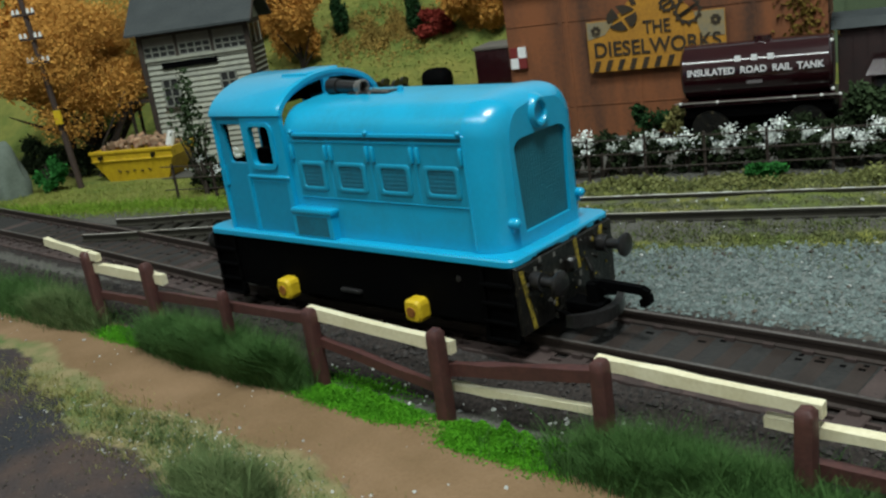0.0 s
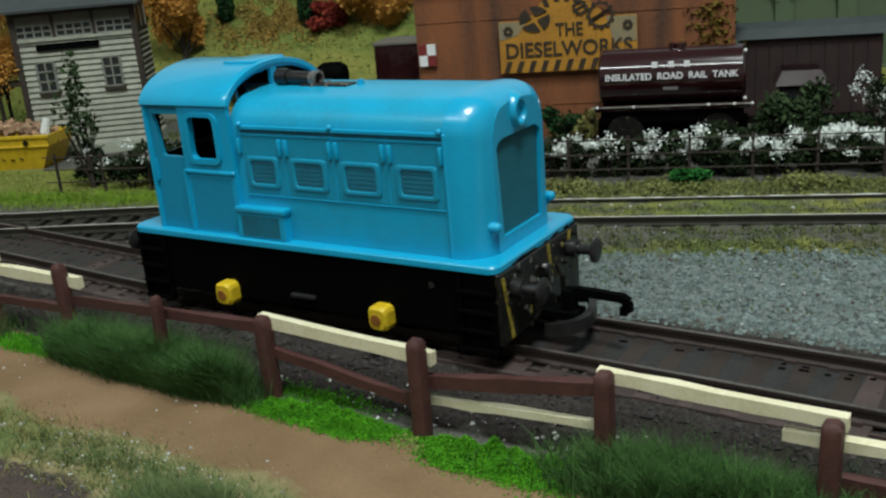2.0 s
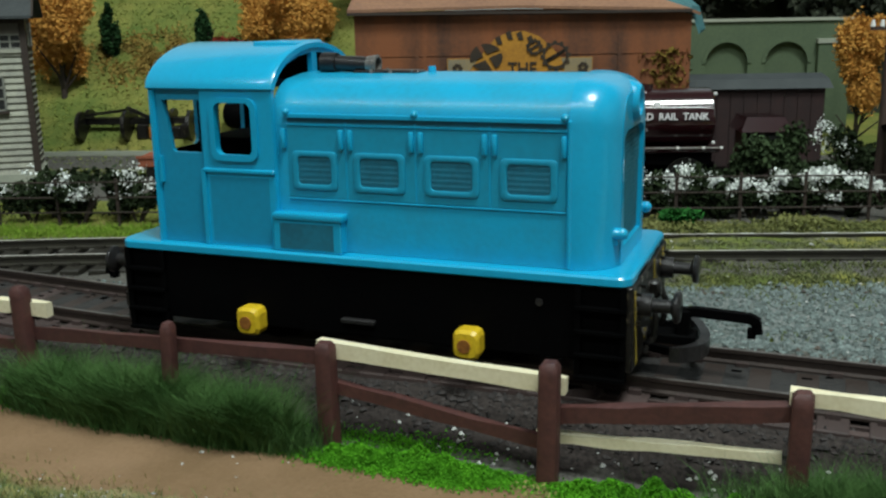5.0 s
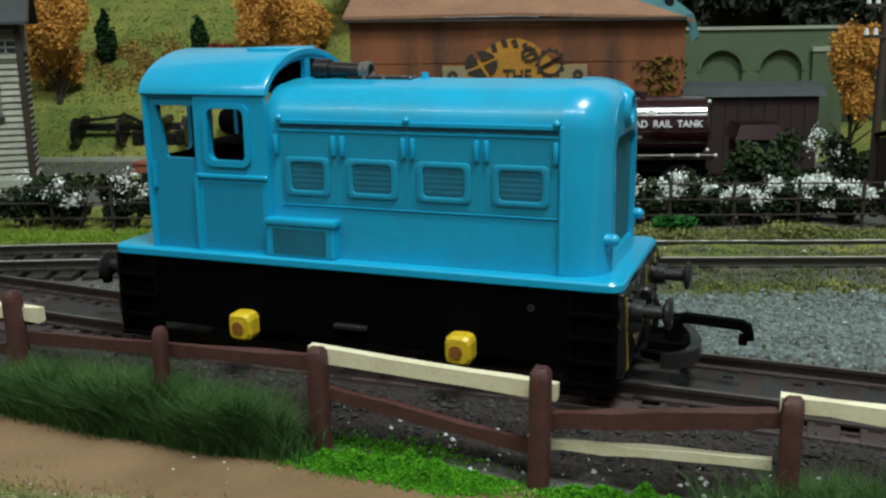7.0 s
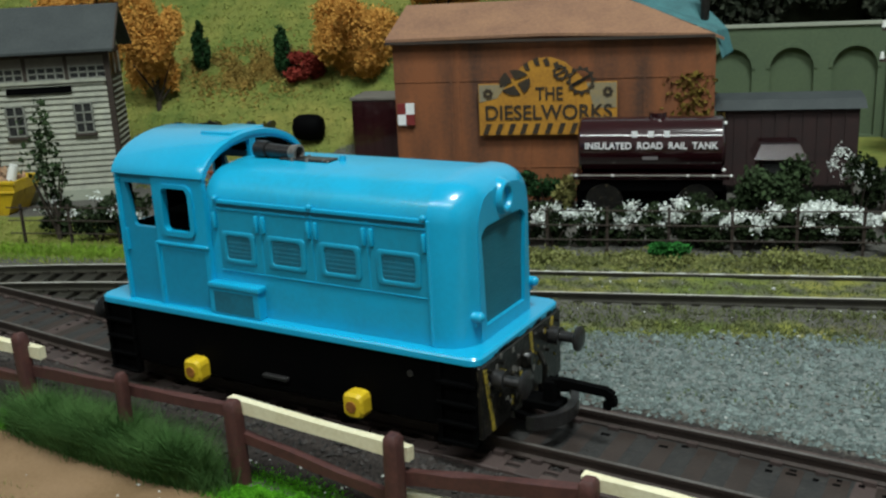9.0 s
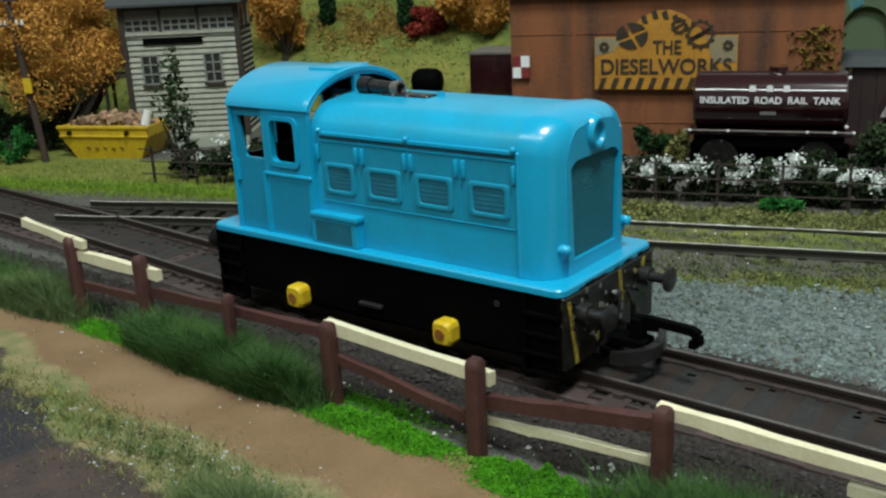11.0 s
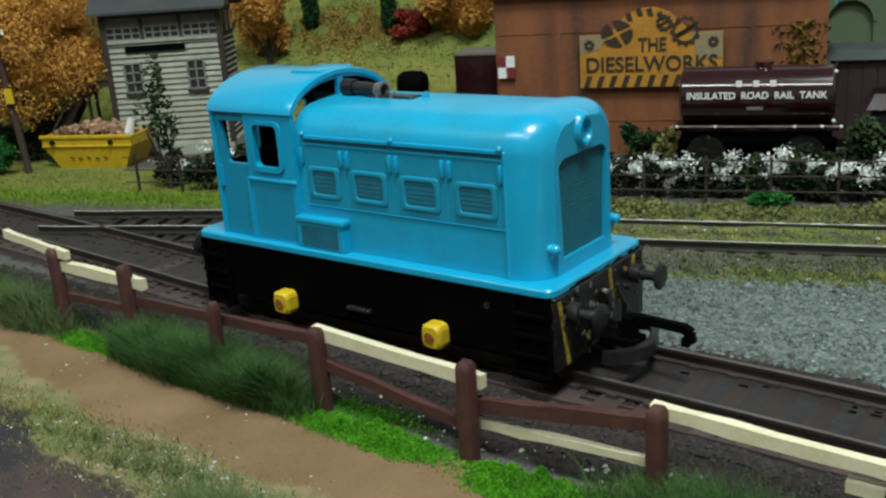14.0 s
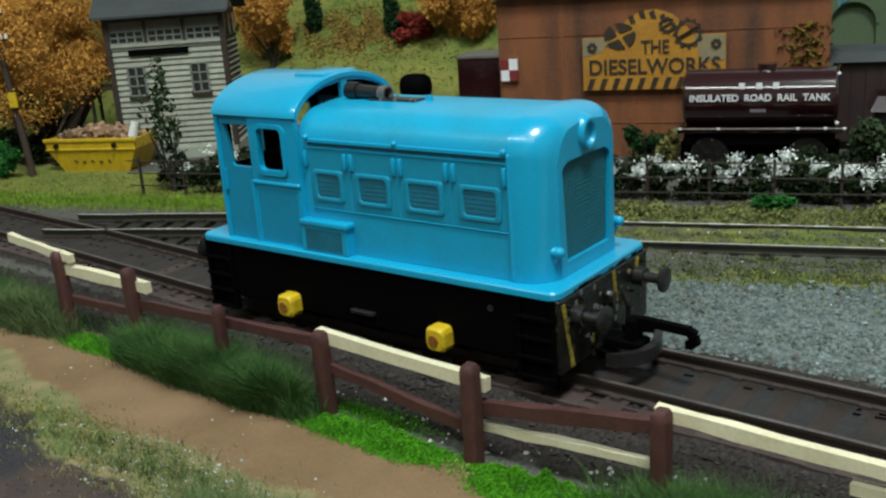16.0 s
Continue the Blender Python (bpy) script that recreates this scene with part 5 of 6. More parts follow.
viad = far_thing("viaduct_wall", 175, 300, -6, turn=-1.0, label="green-grey stone retaining wall with blind arches", category="wall", kind="structure")
holes_ = []
for cx in (-87.8, -61, -34.4, -7.7):
    holes_.append([(cx - 9.5, 6)] + [(cx - 9.5 * math.cos(math.pi * k / 12), 36.5 + 9.5 * math.sin(math.pi * k / 12)) for k in range(13)] + [(cx + 9.5, 6)])
part("face", plate([(-110, 0), (21, 0), (21, 55), (-110, 55)], holes_, 2.5, lambda a, b, d: (a, d, b)), "viaduct", viad)
part("recess", B(-110, 21, 2.5, 5, 0, 56), "viaduct_dark", viad)
for cx in (-87.8, -61, -34.4, -7.7):
    bm = bmesh.new()
    secs = []
    for k in range(13):
        a = math.pi * k / 12
        secs.append([(cx - r * math.cos(a), d, 36.5 + r * math.sin(a)) for r, d in ((9.4, -0.5), (11.0, -0.5), (11.0, 0.3), (9.4, 0.3))])
    loft(bm, secs)
    part("arch_ring", bm, "viaduct", viad)
part("coping", B(-110, 21, -1.0, 4.5, 55, 56.3), "capstone", viad, "pale coping stones")
pl = part("pilaster", B(5.5, 13.5, -3, 0, 0, 45), "viaduct", viad)
part("cap", B(4.9, 14.1, -3.6, 0, 45, 47), "capstone", pl)

sky = bmesh.new()
pts_s = [(-700 + 70 * k, 520 - 0.0004 * (70 * k - 700) ** 2) for k in range(21)]
loft(sky, [[(u, v, z) for z in (-60, 460)] for u, v in pts_s], cap=False, closed=False)
bd = part("backdrop", sky, "sky", kind="structure", label="pale grey painted backdrop board behind the scenery")
bd.matrix_world = pose(0, 0, 0, 0, 0, SKEW)


# ---- planting ----
def tree(u, v, base, height, rx, rz, lumps, n, leaf, material, seed, name, label, category="tree", size=1.5):
    t = far_thing(name, u, v, base, label=label, category=category)
    rng = np.random.default_rng(seed)
    bm = bmesh.new()
    rod(bm, (0, 0, -3), (rng.uniform(-1, 1), 0, height - rz * 0.6), max(1.0, rx * 0.10), max(0.5, rx * 0.045), 10)
    trunk = part("trunk", bm, "bark", t, smooth=True)
    for k in range(9):
        bm = bmesh.new()
        a = rng.uniform(0, math.tau)
        z0 = height - rz * rng.uniform(0.9, 1.5)
        z0 = max(2.0, z0)
        rod(bm, (0, 0, z0), (rx * 0.7 * math.cos(a), rx * 0.7 * math.sin(a), z0 + rz * rng.uniform(0.3, 1.0)), max(0.4, rx * 0.04), 0.25, 6)
        part("limb", bm, "bark", trunk, smooth=True)
    p = blob_points(n, rx, rx, rz, lumps, rng) + [0, 0, height]
    vv, ff = leaves(p, size, rng)
    raw("crown", vv, ff, material, t, label=leaf)
    return t


tree(-217, 178, -5, 51, 37, 30, 48, 120000, "orange foam foliage", "orange_leaf", 1, "autumn_tree", "bushy orange autumn tree beside the telegraph pole", size=0.58)
tree(-262, 205, -5, 58, 36, 32, 36, 16000, "orange foam foliage", "orange_leaf", 2, "autumn_tree", "tall orange autumn tree at the scenery's end")
tree(-57, 280, gz(-57, 280), 16.5, 20, 22, 34, 60000, "orange foam foliage", "orange_leaf", 3, "autumn_tree", "rounded orange autumn tree on the hill behind the shed", size=0.72)
tree(-17, 302, gz(-30, 300), 30, 20, 20, 26, 30000, "orange foam foliage", "orange_leaf", 4, "autumn_tree", "orange autumn tree behind the shed roof", size=0.72)
tree(-152, 262, gz(-152, 262), 33, 15, 25, 28, 45000, "orange foam foliage", "orange_leaf", 5, "autumn_tree", "narrow orange autumn tree behind the hut", size=0.72)
tree(-200, 285, gz(-200, 285), 26, 26, 26, 30, 34000, "orange foam foliage", "orange_leaf", 6, "autumn_tree", "orange autumn tree on the hill behind the hut", size=0.72)
tree(-84, 279, gz(-84, 279) - 1, 7, 10.5, 9, 14, 6000, "dark red foliage", "red_leaf", 7, "red_bush", "dark red autumn bush on the hill", "bush", 0.9)
tree(-138, 284, gz(-138, 284) - 1, 10, 4.6, 13, 14, 3600, "dark green needles", "dark_leaf", 8, "cypress", "narrow dark green cypress on the hill", size=1.0)
tree(-93, 281, gz(-93, 281) - 1, 11, 5.4, 14, 14, 4000, "dark green needles", "dark_leaf", 9, "cypress", "narrow dark green cypress beside the red bush", size=1.0)
tree(187, 262, -4, 36, 12, 22, 24, 26000, "orange foam foliage", "orange_leaf", 12, "autumn_tree", "orange autumn tree in front of the stone wall", size=0.72)
tree(203, 218, -4, 34, 15, 22, 26, 9000, "dark green foliage", "dark_leaf", 13, "green_tree", "dark green tree beyond the telegraph pole", size=1.05)
tree(-121, 124, -4.5, 30, 8.0, 26, 22, 400, "thin green foliage", "sapling_leaf", 14, "sapling", "thin green sapling in front of the hut", size=1.1)
tree(-150, 205, -4, 4, 12, 5, 10, 900, "green foliage", "mid_leaf", 15, "shrub", "green shrub at the foot of the hut", "bush", 1.3)


def bush(u, v, rx, ry, rz, n_green, n_white, seed, name, label, green="hedge", base=None):
    z = gz(u, v) if base is None else base
    t = far_thing(name, u, v, z - 0.5, label=label, category="bush", group="hedge bushes" if n_white else "")
    rng = np.random.default_rng(seed)
    bm = bmesh.new()
    for k in range(6):
        a = rng.uniform(0, math.tau)
        rod(bm, (0, 0, -0.5), (rx * 0.6 * math.cos(a), ry * 0.6 * math.sin(a), rz * rng.uniform(0.7, 1.4)), 0.5, 0.2, 6)
    part("stem", bm, "bark", t)
    p = blob_points(n_green, rx, ry, rz, 12, rng, 0.3) + [0, 0, rz]
    p = p[p[:, 2] > 0]
    vv, ff = leaves(p, 0.95, rng)
    raw("foliage", vv, ff, green, t)
    if n_white:
        p = blob_points(int(n_white * 1.0), rx * 1.15, ry, rz * 0.85, 8, rng, 0.2) + [0, -0.8, rz * 1.4]
        vv, ff = leaves(p[p[:, 2] > rz * 0.95], 0.50, rng)
        raw("blossom", vv, ff, "petal", t, label="white blossom")
    return t


for k in range(11):
    u = 24 + k * 9.5 + random.uniform(-1.5, 1.5)
    bush(u, 124 + random.uniform(-1.5, 1.5), 7.5, 5, 7.2 + random.uniform(-1, 0.8), 900, 420, 100 + k, "blossom_bush", "white flowering hedge bush behind the wire fence")
bush(138, 125, 9, 5, 6.0, 700, 620, 133, "blossom_bush", "white flowering bush trailing towards the telegraph pole")
bush(127, 127, 11, 6, 7.5, 900, 900, 130, "blossom_bush", "white flowering bush spilling over the wire fence")
bush(146, 160, 9, 6, 12, 1000, 420, 131, "blossom_bush", "tall white flowering bush near the telegraph pole")
bush(117, 136, 13, 7, 13, 4200, 0, 132, "green_bush", "rounded mid green bush standing over the hedge", "sapling_leaf")
for k, (u, v, rx, rz) in enumerate(((96, 136, 9, 7), (108, 139, 9, 7), (133, 142, 11, 8), (156, 168, 10, 9), (160, 138, 8, 6), (126, 134, 9, 6), (-100, 128, 10, 9), (-78, 128, 9, 8), (-48, 128, 9, 8))):
    bush(u, v, rx, 6, rz, 1500, 0, 170 + k, "dark_bush", "dark leafless bush in the shade of the hedge", "hedge")
for k, (u, v, rx, rz, kind_) in enumerate(((66, 172, 6, 6, "rusty_scrub"), (74, 168, 7, 7, "rusty_scrub"), (52, 170, 5, 7, "grass_straw"), (-24, 236, 8, 4, "rusty_scrub"))):
    bush(u, v, rx, 5, rz, 900, 0, 180 + k, "scrub_bush", "rust-brown and straw scrub by the shed wall", kind_)
for k, (u, v, rx, rz) in enumerate(((-228, 168, 16, 9), (-205, 170, 13, 7), (-250, 170, 16, 10))):
    bush(u, v, rx, 8, rz, 2600, 0, 190 + k, "dark_bush", "dark undergrowth beneath the orange tree", "hedge")
for k, (u, v, w) in enumerate(((-122, 128, 150), (-104, 122, 180), (-88, 120, 260), (-72, 122, 120), (-58, 121, 260), (-40, 122, 200), (-20, 122, 200), (0, 122, 200))):
    bush(u, v, 9.5, 5, 8.5, 800, int(w * 1.3), 150 + k, "blossom_bush", "dark hedge bush with a little white blossom")
bush(86, 110, 6.5, 3, 3.0, 2600, 0, 140, "green_tuft", "low deep green foam tuft beside the siding", "tuft")
bush(42, 178, 12, 5, 8, 1000, 0, 141, "green_bush", "dark green bush at the foot of the shed", "dark_leaf")
bush(58, 176, 6, 5, 6, 500, 0, 142, "straw_bush", "straw-coloured bush at the foot of the shed", "grass_straw")
bush(-214, 141, 9, 6, 9, 1800, 0, 143, "green_bush", "deep green bush under the orange tree", "tuft")
mound = far_thing("rock_mound", -240, 137, -6, label="smooth grey-green rock mound beside the track", category="rock")
bm = bmesh.new()
bmesh.ops.create_icosphere(bm, subdivisions=4, radius=1.0)
for w in bm.verts:
    q = noise.noise(w.co * 1.7) * 0.22 + noise.noise(w.co * 4.0) * 0.07
    w.co = Vector((w.co.x * 15 * (1 + q), w.co.y * 9 * (1 + q), max(-0.2, w.co.z) * 27 * (1 + q)))
part("stone", bm, "rock", mound, smooth=True)

wire = far_thing("wire_fence", 40, 118, -4, label="dark post and wire fence in front of the hedge", category="fence")
for k in range(18):
    part("post", B(-170 + k * 18 - 0.4, -170 + k * 18 + 0.4, -0.4, 0.4, -1, 14.5), "dark_wood", wire)
for z in (4.5, 9.0, 13.5):
    part("wire", rod(bmesh.new(), (-175, -0.6, z), (140, -0.6, z), 0.22, seg=6), "dark_wood", wire)

pot = far_thing("flower_pot", 150, 114, -4, label="terracotta pot with white and yellow flowers beside the red shed", category="plant pot")
part("pot", rod(bmesh.new(), (0, 0, -0.2), (0, 0, 5), 3.0, 3.8, 14), "terracotta", pot)
rng = np.random.default_rng(77)
vv, ff = leaves(blob_points(600, 7, 5, 7, 10, rng) + [0, 0, 11], 1.0, rng)
raw("leaves", vv, ff, "mid_leaf", pot)
for k, (x, z, c) in enumerate(((-6, 14, "ceramic"), (0, 20, "ceramic"), (6, 19, "yellow"), (8, 12, "ceramic"))):
    bm = bmesh.new()
    bmesh.ops.create_icosphere(bm, subdivisions=2, radius=1.3, matrix=Matrix.Translation((x, -3, z)))
    part("flower", bm, c, pot)

rng = np.random.default_rng(21)
pts = np.stack([rng.uniform(60, 420, 14000), rng.uniform(312, 345, 14000), 52 + rng.uniform(0, 1, 14000) ** 1.3 * 60], 1)
pts[:, 2] += 8 * np.sin(pts[:, 0] * 0.09) + 5 * np.sin(pts[:, 0] * 0.23)
vv, ff = leaves(pts, 2.6, rng)
wood = raw("far_wood", vv, ff, "conifer", kind="stuff", label="dark wood with pale specks above the stone wall")
wood.matrix_world = pose(0, 0, 0, 0, 0, SKEW)
wb = part("wood_bank", B(60, 420, 345, 360, -10, 100), "conifer", kind="structure", label="dark bank behind the wood")
wb.matrix_world = pose(0, 0, 0, 0, 0, SKEW)


# ---- grass, turf, gravel: stuff ----
def blades(x, y, length, width, lean, material, name, label, seed):
    rng = np.random.default_rng(seed)
    n = len(x)
    z = ground_z(x, y) - 0.1
    a = rng.uniform(0, math.tau, n)
    h = length * rng.uniform(0.35, 1.2, n) * (0.72 + 0.38 * np.sin(x * 0.55 + 1) * np.sin(y * 0.9 + x * 0.3) + 0.15 * np.sin(x * 1.9) * np.sin(y * 2.3))
    w = width * rng.uniform(0.6, 1.3, n)
    d = lean * h * rng.uniform(0.2, 1.0, n)
    b = rng.uniform(0, math.tau, n)
    base = np.stack([x, y, z], 1)
    side = np.stack([np.cos(a), np.sin(a), np.zeros(n)], 1) * w[:, None] / 2
    tip = base + np.stack([np.cos(b) * d, np.sin(b) * d, h], 1)
    mid = base + np.stack([np.cos(b) * d * 0.3, np.sin(b) * d * 0.3, h * 0.55], 1)
    v = np.stack([base - side, base + side, mid + side * 0.8, mid - side * 0.8, tip], 1).reshape(-1, 3)
    i = np.arange(n)[:, None] * 5
    f = np.concatenate([i + [0, 1, 2], i + [0, 2, 3], i + [3, 2, 4]])
    return raw(name, v, f, material, kind="stuff", label=label)


def scatter(rng, n, cx, cy, sx, sy):
    return rng.normal(cx, sx, n), rng.normal(cy, sy, n)


rng = np.random.default_rng(31)
xs_, ys_ = [], []
for cx, cy, sx, sy, n in ((-92, -15.5, 8, 2.2, 6000), (-120, -15, 12, 3, 6000), (96, -20, 9, 2.0, 9000), (120, -22, 9, 4, 8000), (70, -62, 10, 4, 4000), (150, -26, 12, 5, 6000), (94, -16.8, 7, 1.6, 6000), (106, -17.2, 6, 1.5, 6000)):
    a, b = scatter(rng, n, cx, cy, sx, sy)
    xs_.append(a), ys_.append(b)
    a, b = scatter(rng, n, cx, cy, sx, sy)
    xs_.append(a), ys_.append(b)
blades(np.concatenate(xs_), np.concatenate(ys_), 7.4, 0.13, 1.0, "grass", "long_grass", "long dark green static grass along the fence", 41)
xs_, ys_ = [], []
for cx, cy, sx, sy, n in ((-2, -19.0, 5.5, 1.4, 15000), (-20, -18.8, 8, 1.5, 24000), (-36, -17.8, 5, 1.4, 12000), (-14, -18.2, 6, 0.9, 9000)):
    a, b = scatter(rng, n, cx, cy, sx, sy)
    xs_.append(a), ys_.append(b)
blades(np.concatenate(xs_), np.concatenate(ys_), 9.6, 0.12, 1.1, "grass", "long_grass", "tall dark green static grass hiding a fence post", 49)
gx_, gy_ = scatter(rng, 9000, 31, -54.5, 5.5, 2.6)
xs2, ys2 = scatter(rng, 3200, 6, -46.5, 16, 3.0)
blades(xs2, ys2, 2.0, 0.16, 1.3, "clump", "verge_tufts", "short green flock along the path", 51)
blades(gx_, gy_, 7.0, 0.13, 1.2, "clump", "grass_clump", "soft green static grass clump at the edge of the path", 50)
xs_, ys_ = [], []
for cx, cy, sx, sy, n in ((-70, -46, 30, 4, 2200), (0, -49, 22, 5, 3000), (-30, -44, 20, 3, 2200), (60, -54, 14, 5, 2000), (-92, -14, 8, 2.5, 2500)):
    a, b = scatter(rng, n, cx, cy, sx, sy)
    xs_.append(a), ys_.append(b)
blades(np.concatenate(xs_), np.concatenate(ys_), 1.5, 0.16, 1.2, "grass_straw", "straw_grass", "short straw and green scatter along the path", 42)
gx_, gy_ = scatter(rng, 12000, -89, -17.5, 7, 1.6)
blades(gx_, gy_, 9.0, 0.14, 1.0, "clump", "pale_grass", "pale green static grass at the end of the fence", 44)
u_, v_ = rng.uniform(-30, 190, 11000), rng.normal(78, 3.8, 11000)
gx_, gy_ = far(u_, v_)
blades(gx_, gy_, 0.9, 0.3, 1.2, "verge_green", "track_moss", "short moss between the siding rails", 47)
u_, v_ = rng.uniform(10, 200, 16000), rng.normal(61, 5.0, 16000)
pick = (v_ < 66) & (np.sin(u_ * 0.07 + 1) * np.sin(v_ * 0.3 + u_ * 0.03) + 0.4 * np.sin(u_ * 0.31) > rng.uniform(-0.9, 0.9, 16000))
gx_, gy_ = far(u_[pick], v_[pick])
blades(gx_, gy_, 1.1, 0.35, 1.3, "verge_green", "verge_grass", "low mossy grass between the siding and the gravel", 48)
u_, v_ = np.concatenate([rng.uniform(20, 200, 9000), rng.uniform(15, 190, 6000), rng.uniform(-230, -60, 12000)]), np.concatenate([rng.normal(57, 5, 9000), rng.normal(104, 4, 6000), rng.uniform(98, 150, 12000)])
gx_, gy_ = far(u_, v_)
blades(gx_[:15000], gy_[:15000], 1.4, 0.3, 1.1, "verge_green", "scatter_grass", "dull mossy scatter grass beside the siding", 43)
blades(gx_[15000:], gy_[15000:], 1.6, 0.3, 0.9, "grass_light", "scatter_grass", "yellow-green scatter grass in front of the hut", 56)


u_, v_ = rng.uniform(-230, -50, 16000), rng.normal(109, 4.0, 16000)
gx_, gy_ = far(u_, v_)
blades(gx_, gy_, 2.2, 0.25, 1.0, "lime", "lime_grass", "lime green scatter grass beside the junction", 45)
u_, v_ = rng.uniform(0, 200, 5200), rng.uniform(15, 56, 5200)
pick = np.sin(u_ * 0.08) * np.sin(v_ * 0.21 + u_ * 0.05) > 0.25
gx_, gy_ = far(u_[pick], v_[pick])
blades(gx_, gy_, 1.2, 0.3, 1.0, "hill_green", "yard_moss", "sparse moss in the yard gravel", 46)


def turf(points, size, material, name, label, seed):
    rng = np.random.default_rng(seed)
    vv, ff = leaves(points, size, rng)
    return raw(name, vv, ff, material, kind="stuff", label=label)


pp = []
for cx, cy, sx, sy, h, n in ((21, -19.0, 4.5, 1.5, 3.4, 3000), (33, -19.8, 5, 1.4, 3.0, 3000), (60, -20.8, 3.6, 1.7, 3.8, 3000), (70, -20.6, 4.5, 1.9, 3.4, 3400), (-60, -16.8, 6, 1.5, 2.6, 3600), (24, -13, 7, 1.2, 1.6, 400), (62, -18.2, 6, 1.0, 4.6, 2600), (76, -18.8, 4.5, 1.1, 4.2, 2000), (30, -17.6, 7, 0.8, 3.2, 1600)):
    n *= 5
    a, b = scatter(rng, n, cx, cy, sx, sy)
    fall = np.exp(-(((a - cx) / (1.6 * sx)) ** 2 + ((b - cy) / (1.6 * sy)) ** 2))
    lump = 0.6 + 0.4 * np.sin(a * 0.9) * np.sin(b * 1.3 + a * 0.4)
    pp.append(np.stack([a, b, ground_z(a, b) + rng.uniform(0, 1, n) * h * fall * lump + 0.2], 1))
turf(np.concatenate(pp), 0.22, "bright_leaf", "bright_turf", "bright green foam turf at the fence foot", 51)
u_, v_ = rng.uniform(15, 175, 9000), rng.normal(109.5, 3.6, 9000)
gx_, gy_ = far(u_, v_)
turf(np.stack([gx_, gy_, ground_z(gx_, gy_) + rng.uniform(0, 2.4, 9000) * np.clip(np.sin(u_ * 0.17) + 0.5, 0.1, 1)], 1), 0.6, "pale_turf", "yellow_turf", "yellow-green foam turf in front of the hedge", 52)


u_, v_ = rng.uniform(-330, 20, 60000), rng.uniform(205, 380, 60000)
clump = np.sin(u_ * 0.13 + 2) * np.sin(v_ * 0.11 + u_ * 0.05) + 0.5 * np.sin(u_ * 0.37) * np.sin(v_ * 0.41)
pick = clump > rng.uniform(-0.9, 0.9, 60000)
gx_, gy_ = far(u_[pick], v_[pick])
blades(gx_, gy_, 0.9, 0.9, 1.8, "grass_light", "hill_turf", "yellow-green scatter turf on the hill", 53)
gx_, gy_ = far(u_[~pick], v_[~pick])
blades(gx_, gy_, 0.9, 0.9, 1.8, "hill_green", "hill_turf", "dull green scatter turf on the hill", 54)


u_, v_ = rng.normal(-112, 15, 9000), rng.normal(283, 7, 9000)
pick = np.sin(u_ * 0.21 + 1) * np.sin(v_ * 0.27 + u_ * 0.09) > rng.uniform(-0.9, 0.5, 9000)
gx_, gy_ = far(u_[pick], v_[pick])
turf(np.stack([gx_, gy_, ground_z(gx_, gy_) + rng.uniform(0, 2.4, len(gx_)) * np.abs(np.sin(u_[pick] * 0.3))], 1), 0.75, "scrub", "hill_scrub", "low straw and orange scrub on the hill", 55)


def stones(x, y, size, material, name, label, seed, sink=0.2):
    rng = np.random.default_rng(seed)
    n = len(x)
    z = ground_z(x, y)
    r = size * (0.4 + 1.1 * rng.random((n, 1, 1)) ** 2.2)
    corners = np.array([(1, 0, 0), (-1, 0, 0), (0, 1, 0), (0, -1, 0), (0, 0, 0.8), (0, 0, -0.8)], float)
    v = corners[None] * r * rng.uniform(0.6, 1.2, (n, 6, 1)) + rng.normal(0, 0.15, (n, 6, 3)) * r
    a = rng.uniform(0, math.tau, n)
    c, s = np.cos(a), np.sin(a)
    v = np.stack([v[..., 0] * c[:, None] - v[..., 1] * s[:, None], v[..., 0] * s[:, None] + v[..., 1] * c[:, None], v[..., 2]], -1)
    v += np.stack([x, y, z + sink * r[:, 0, 0]], 1)[:, None]
    f = np.array([(0, 2, 4), (2, 1, 4), (1, 3, 4), (3, 0, 4), (2, 0, 5), (1, 2, 5), (3, 1, 5), (0, 3, 5)])
    return raw(name, v.reshape(-1, 3), (np.arange(n)[:, None, None] * 6 + f).reshape(-1, 3), material, kind="stuff", label=label)


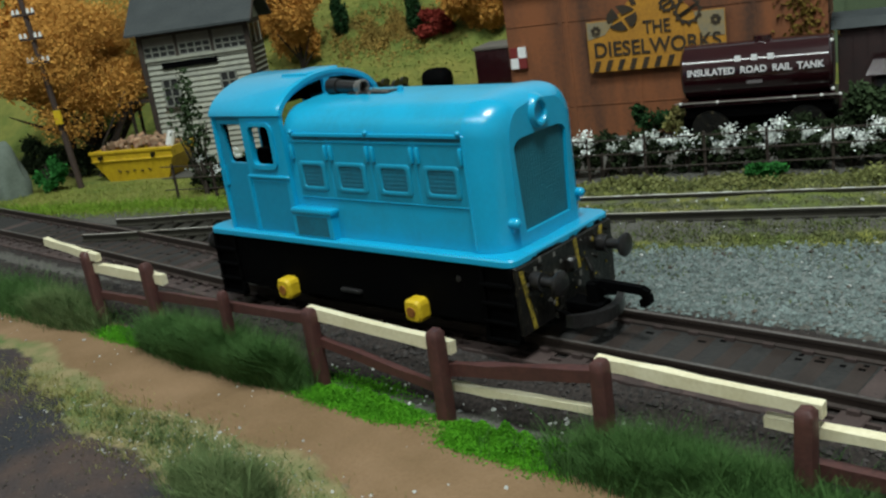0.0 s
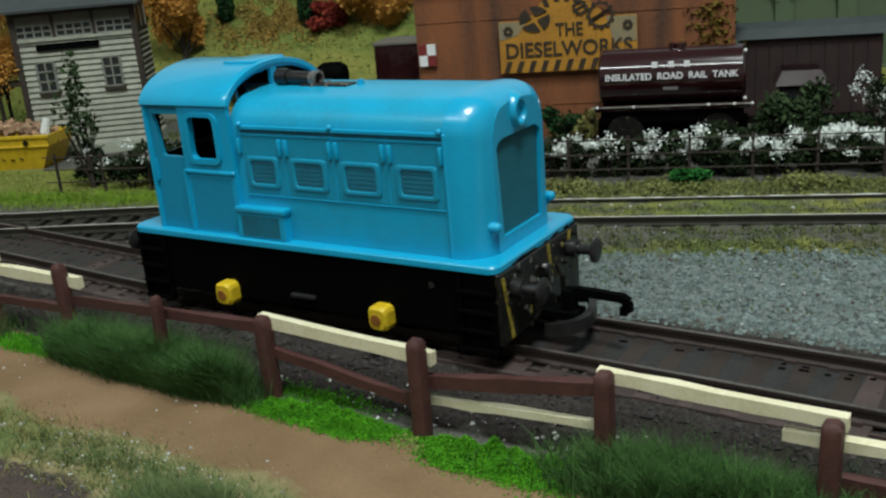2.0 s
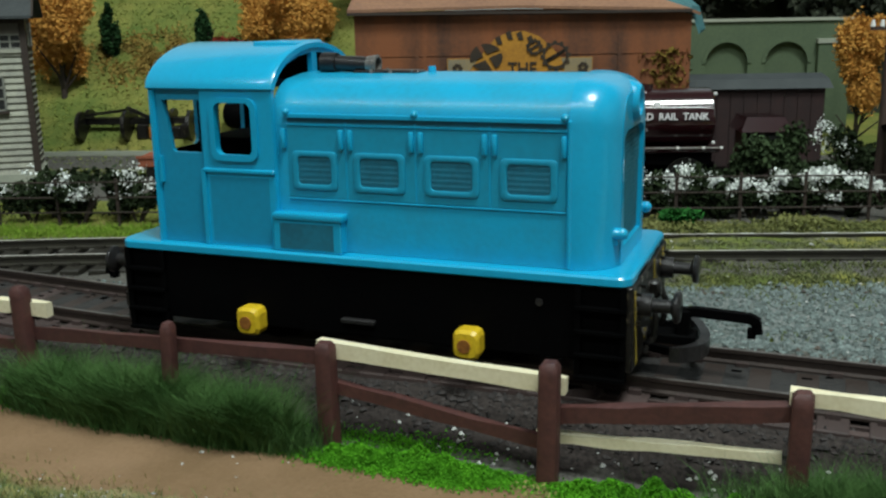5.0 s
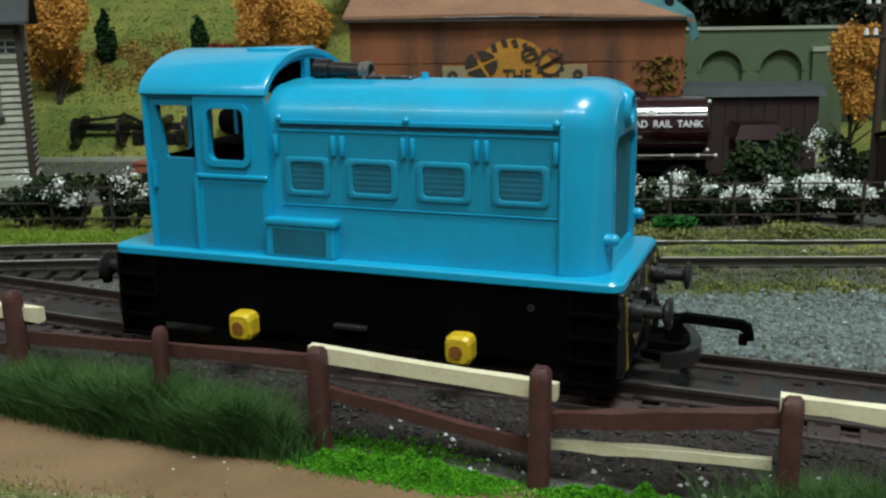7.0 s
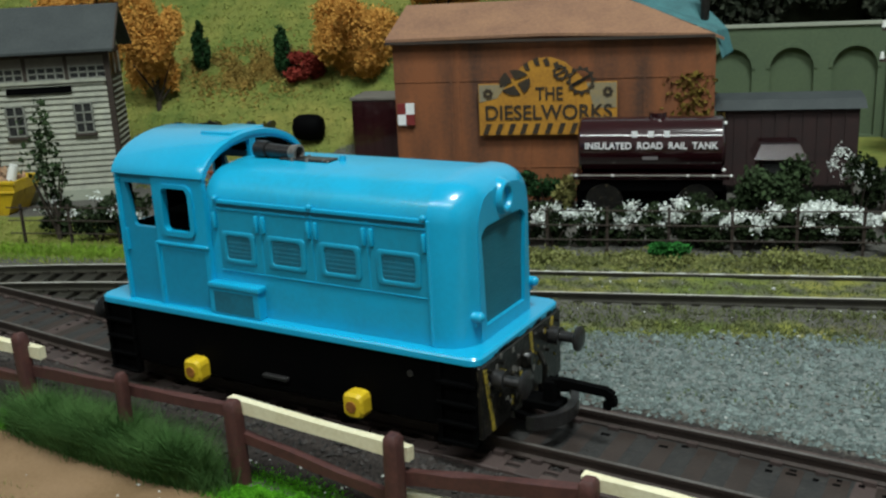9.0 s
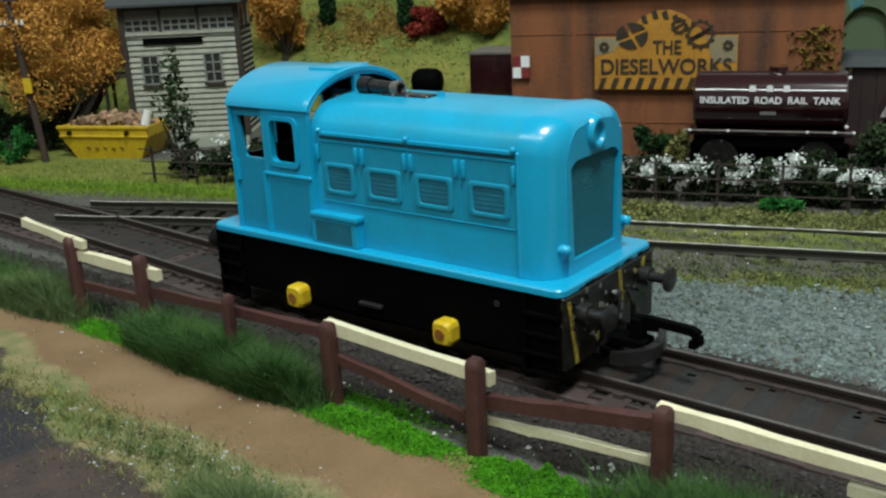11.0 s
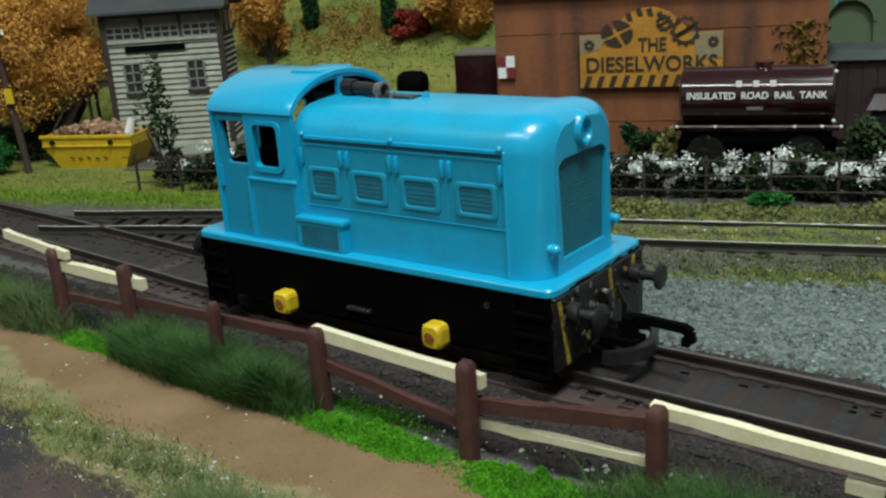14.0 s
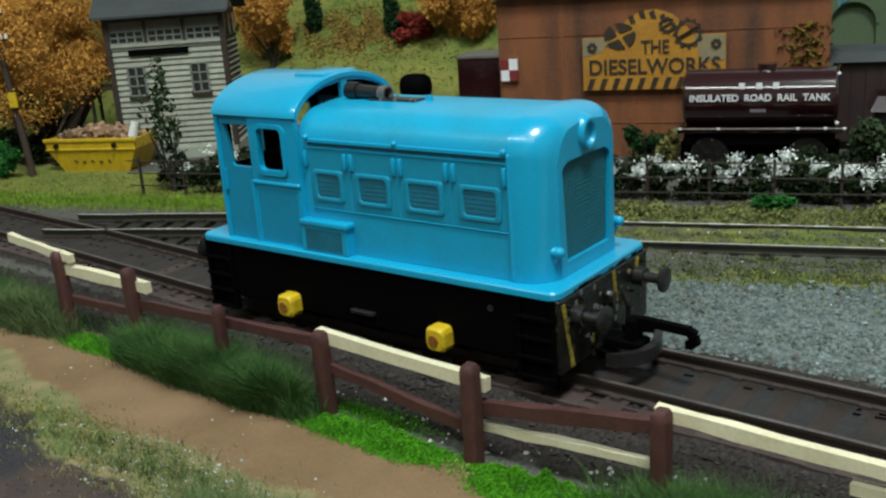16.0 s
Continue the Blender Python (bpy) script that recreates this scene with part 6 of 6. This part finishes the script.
u_, v_ = rng.uniform(-60, 230, 36000), np.minimum(rng.uniform(-30, 58, 36000), rng.normal(51, 2.5, 36000))
gx_, gy_ = far(u_, v_)
keep = gy_ > 31
stones(gx_[keep], gy_[keep], 0.62, "stone", "yard_gravel", "grey-green crushed stone of the yard", 61)
u_, v_ = rng.uniform(0, 200, 1100), rng.uniform(0, 52, 1100)
pick = np.sin(u_ * 0.11 + 2) * np.sin(v_ * 0.19 + u_ * 0.04) > 0.1
gx_, gy_ = far(u_[pick], v_[pick])
stones(gx_[gy_ > 31], gy_[gy_ > 31], 0.5, "brown_chip", "stone_chips", "brown stained stones in the yard gravel", 67, 0.4)
u_, v_ = rng.uniform(0, 200, 170), rng.uniform(0, 90, 170)
gx_, gy_ = far(u_, v_)
stones(gx_[gy_ > 31], gy_[gy_ > 31], 0.45, "chip", "stone_chips", "white flecks in the yard gravel", 68, 0.7)
gx_ = rng.uniform(-200, 180, 9000)
gy_ = np.array([curve_y(MAIN, a) for a in gx_]) + rng.uniform(-19, 19, 9000)
gy_[:3000] = rng.uniform(-11, -1, 3000)
stones(gx_, gy_, 0.6, "dark_stone", "track_ballast", "dark fine ballast between the sleepers", 62, 0.0)
gx_, gy_ = rng.uniform(-120, 110, 70), rng.normal(-27, 9, 70)
stones(gx_, gy_, 0.42, "chip", "stone_chips", "pale stone chips on the path", 63)
gx_, gy_ = rng.uniform(10, 90, 70), rng.normal(-10.5, 1.8, 70)
stones(gx_, gy_, 0.42, "chip", "stone_chips", "pale stones between the fence and the track", 64)
gx_, gy_ = rng.normal(10, 26, 420), rng.normal(-47, 4.5, 420)
stones(gx_, gy_, 0.32, "chip", "stone_chips", "pale flecks in the straw verge", 65)
gx_, gy_ = rng.uniform(-120, 60, 2600), rng.uniform(-95, -48, 2600)
pick = gy_ < -52 - 0.19 * (gx_ + 20)
stones(gx_[pick], gy_[pick], 0.32, "brown_chip", "stone_chips", "brown grit on the dark road", 69, 0.3)
gx_, gy_ = rng.normal(49.5, 2.2, 120), rng.normal(-18.6, 1.2, 120)
stones(gx_, gy_, 0.5, "grass_straw", "stone_chips", "straw-coloured flock at the foot of a fence post", 66)
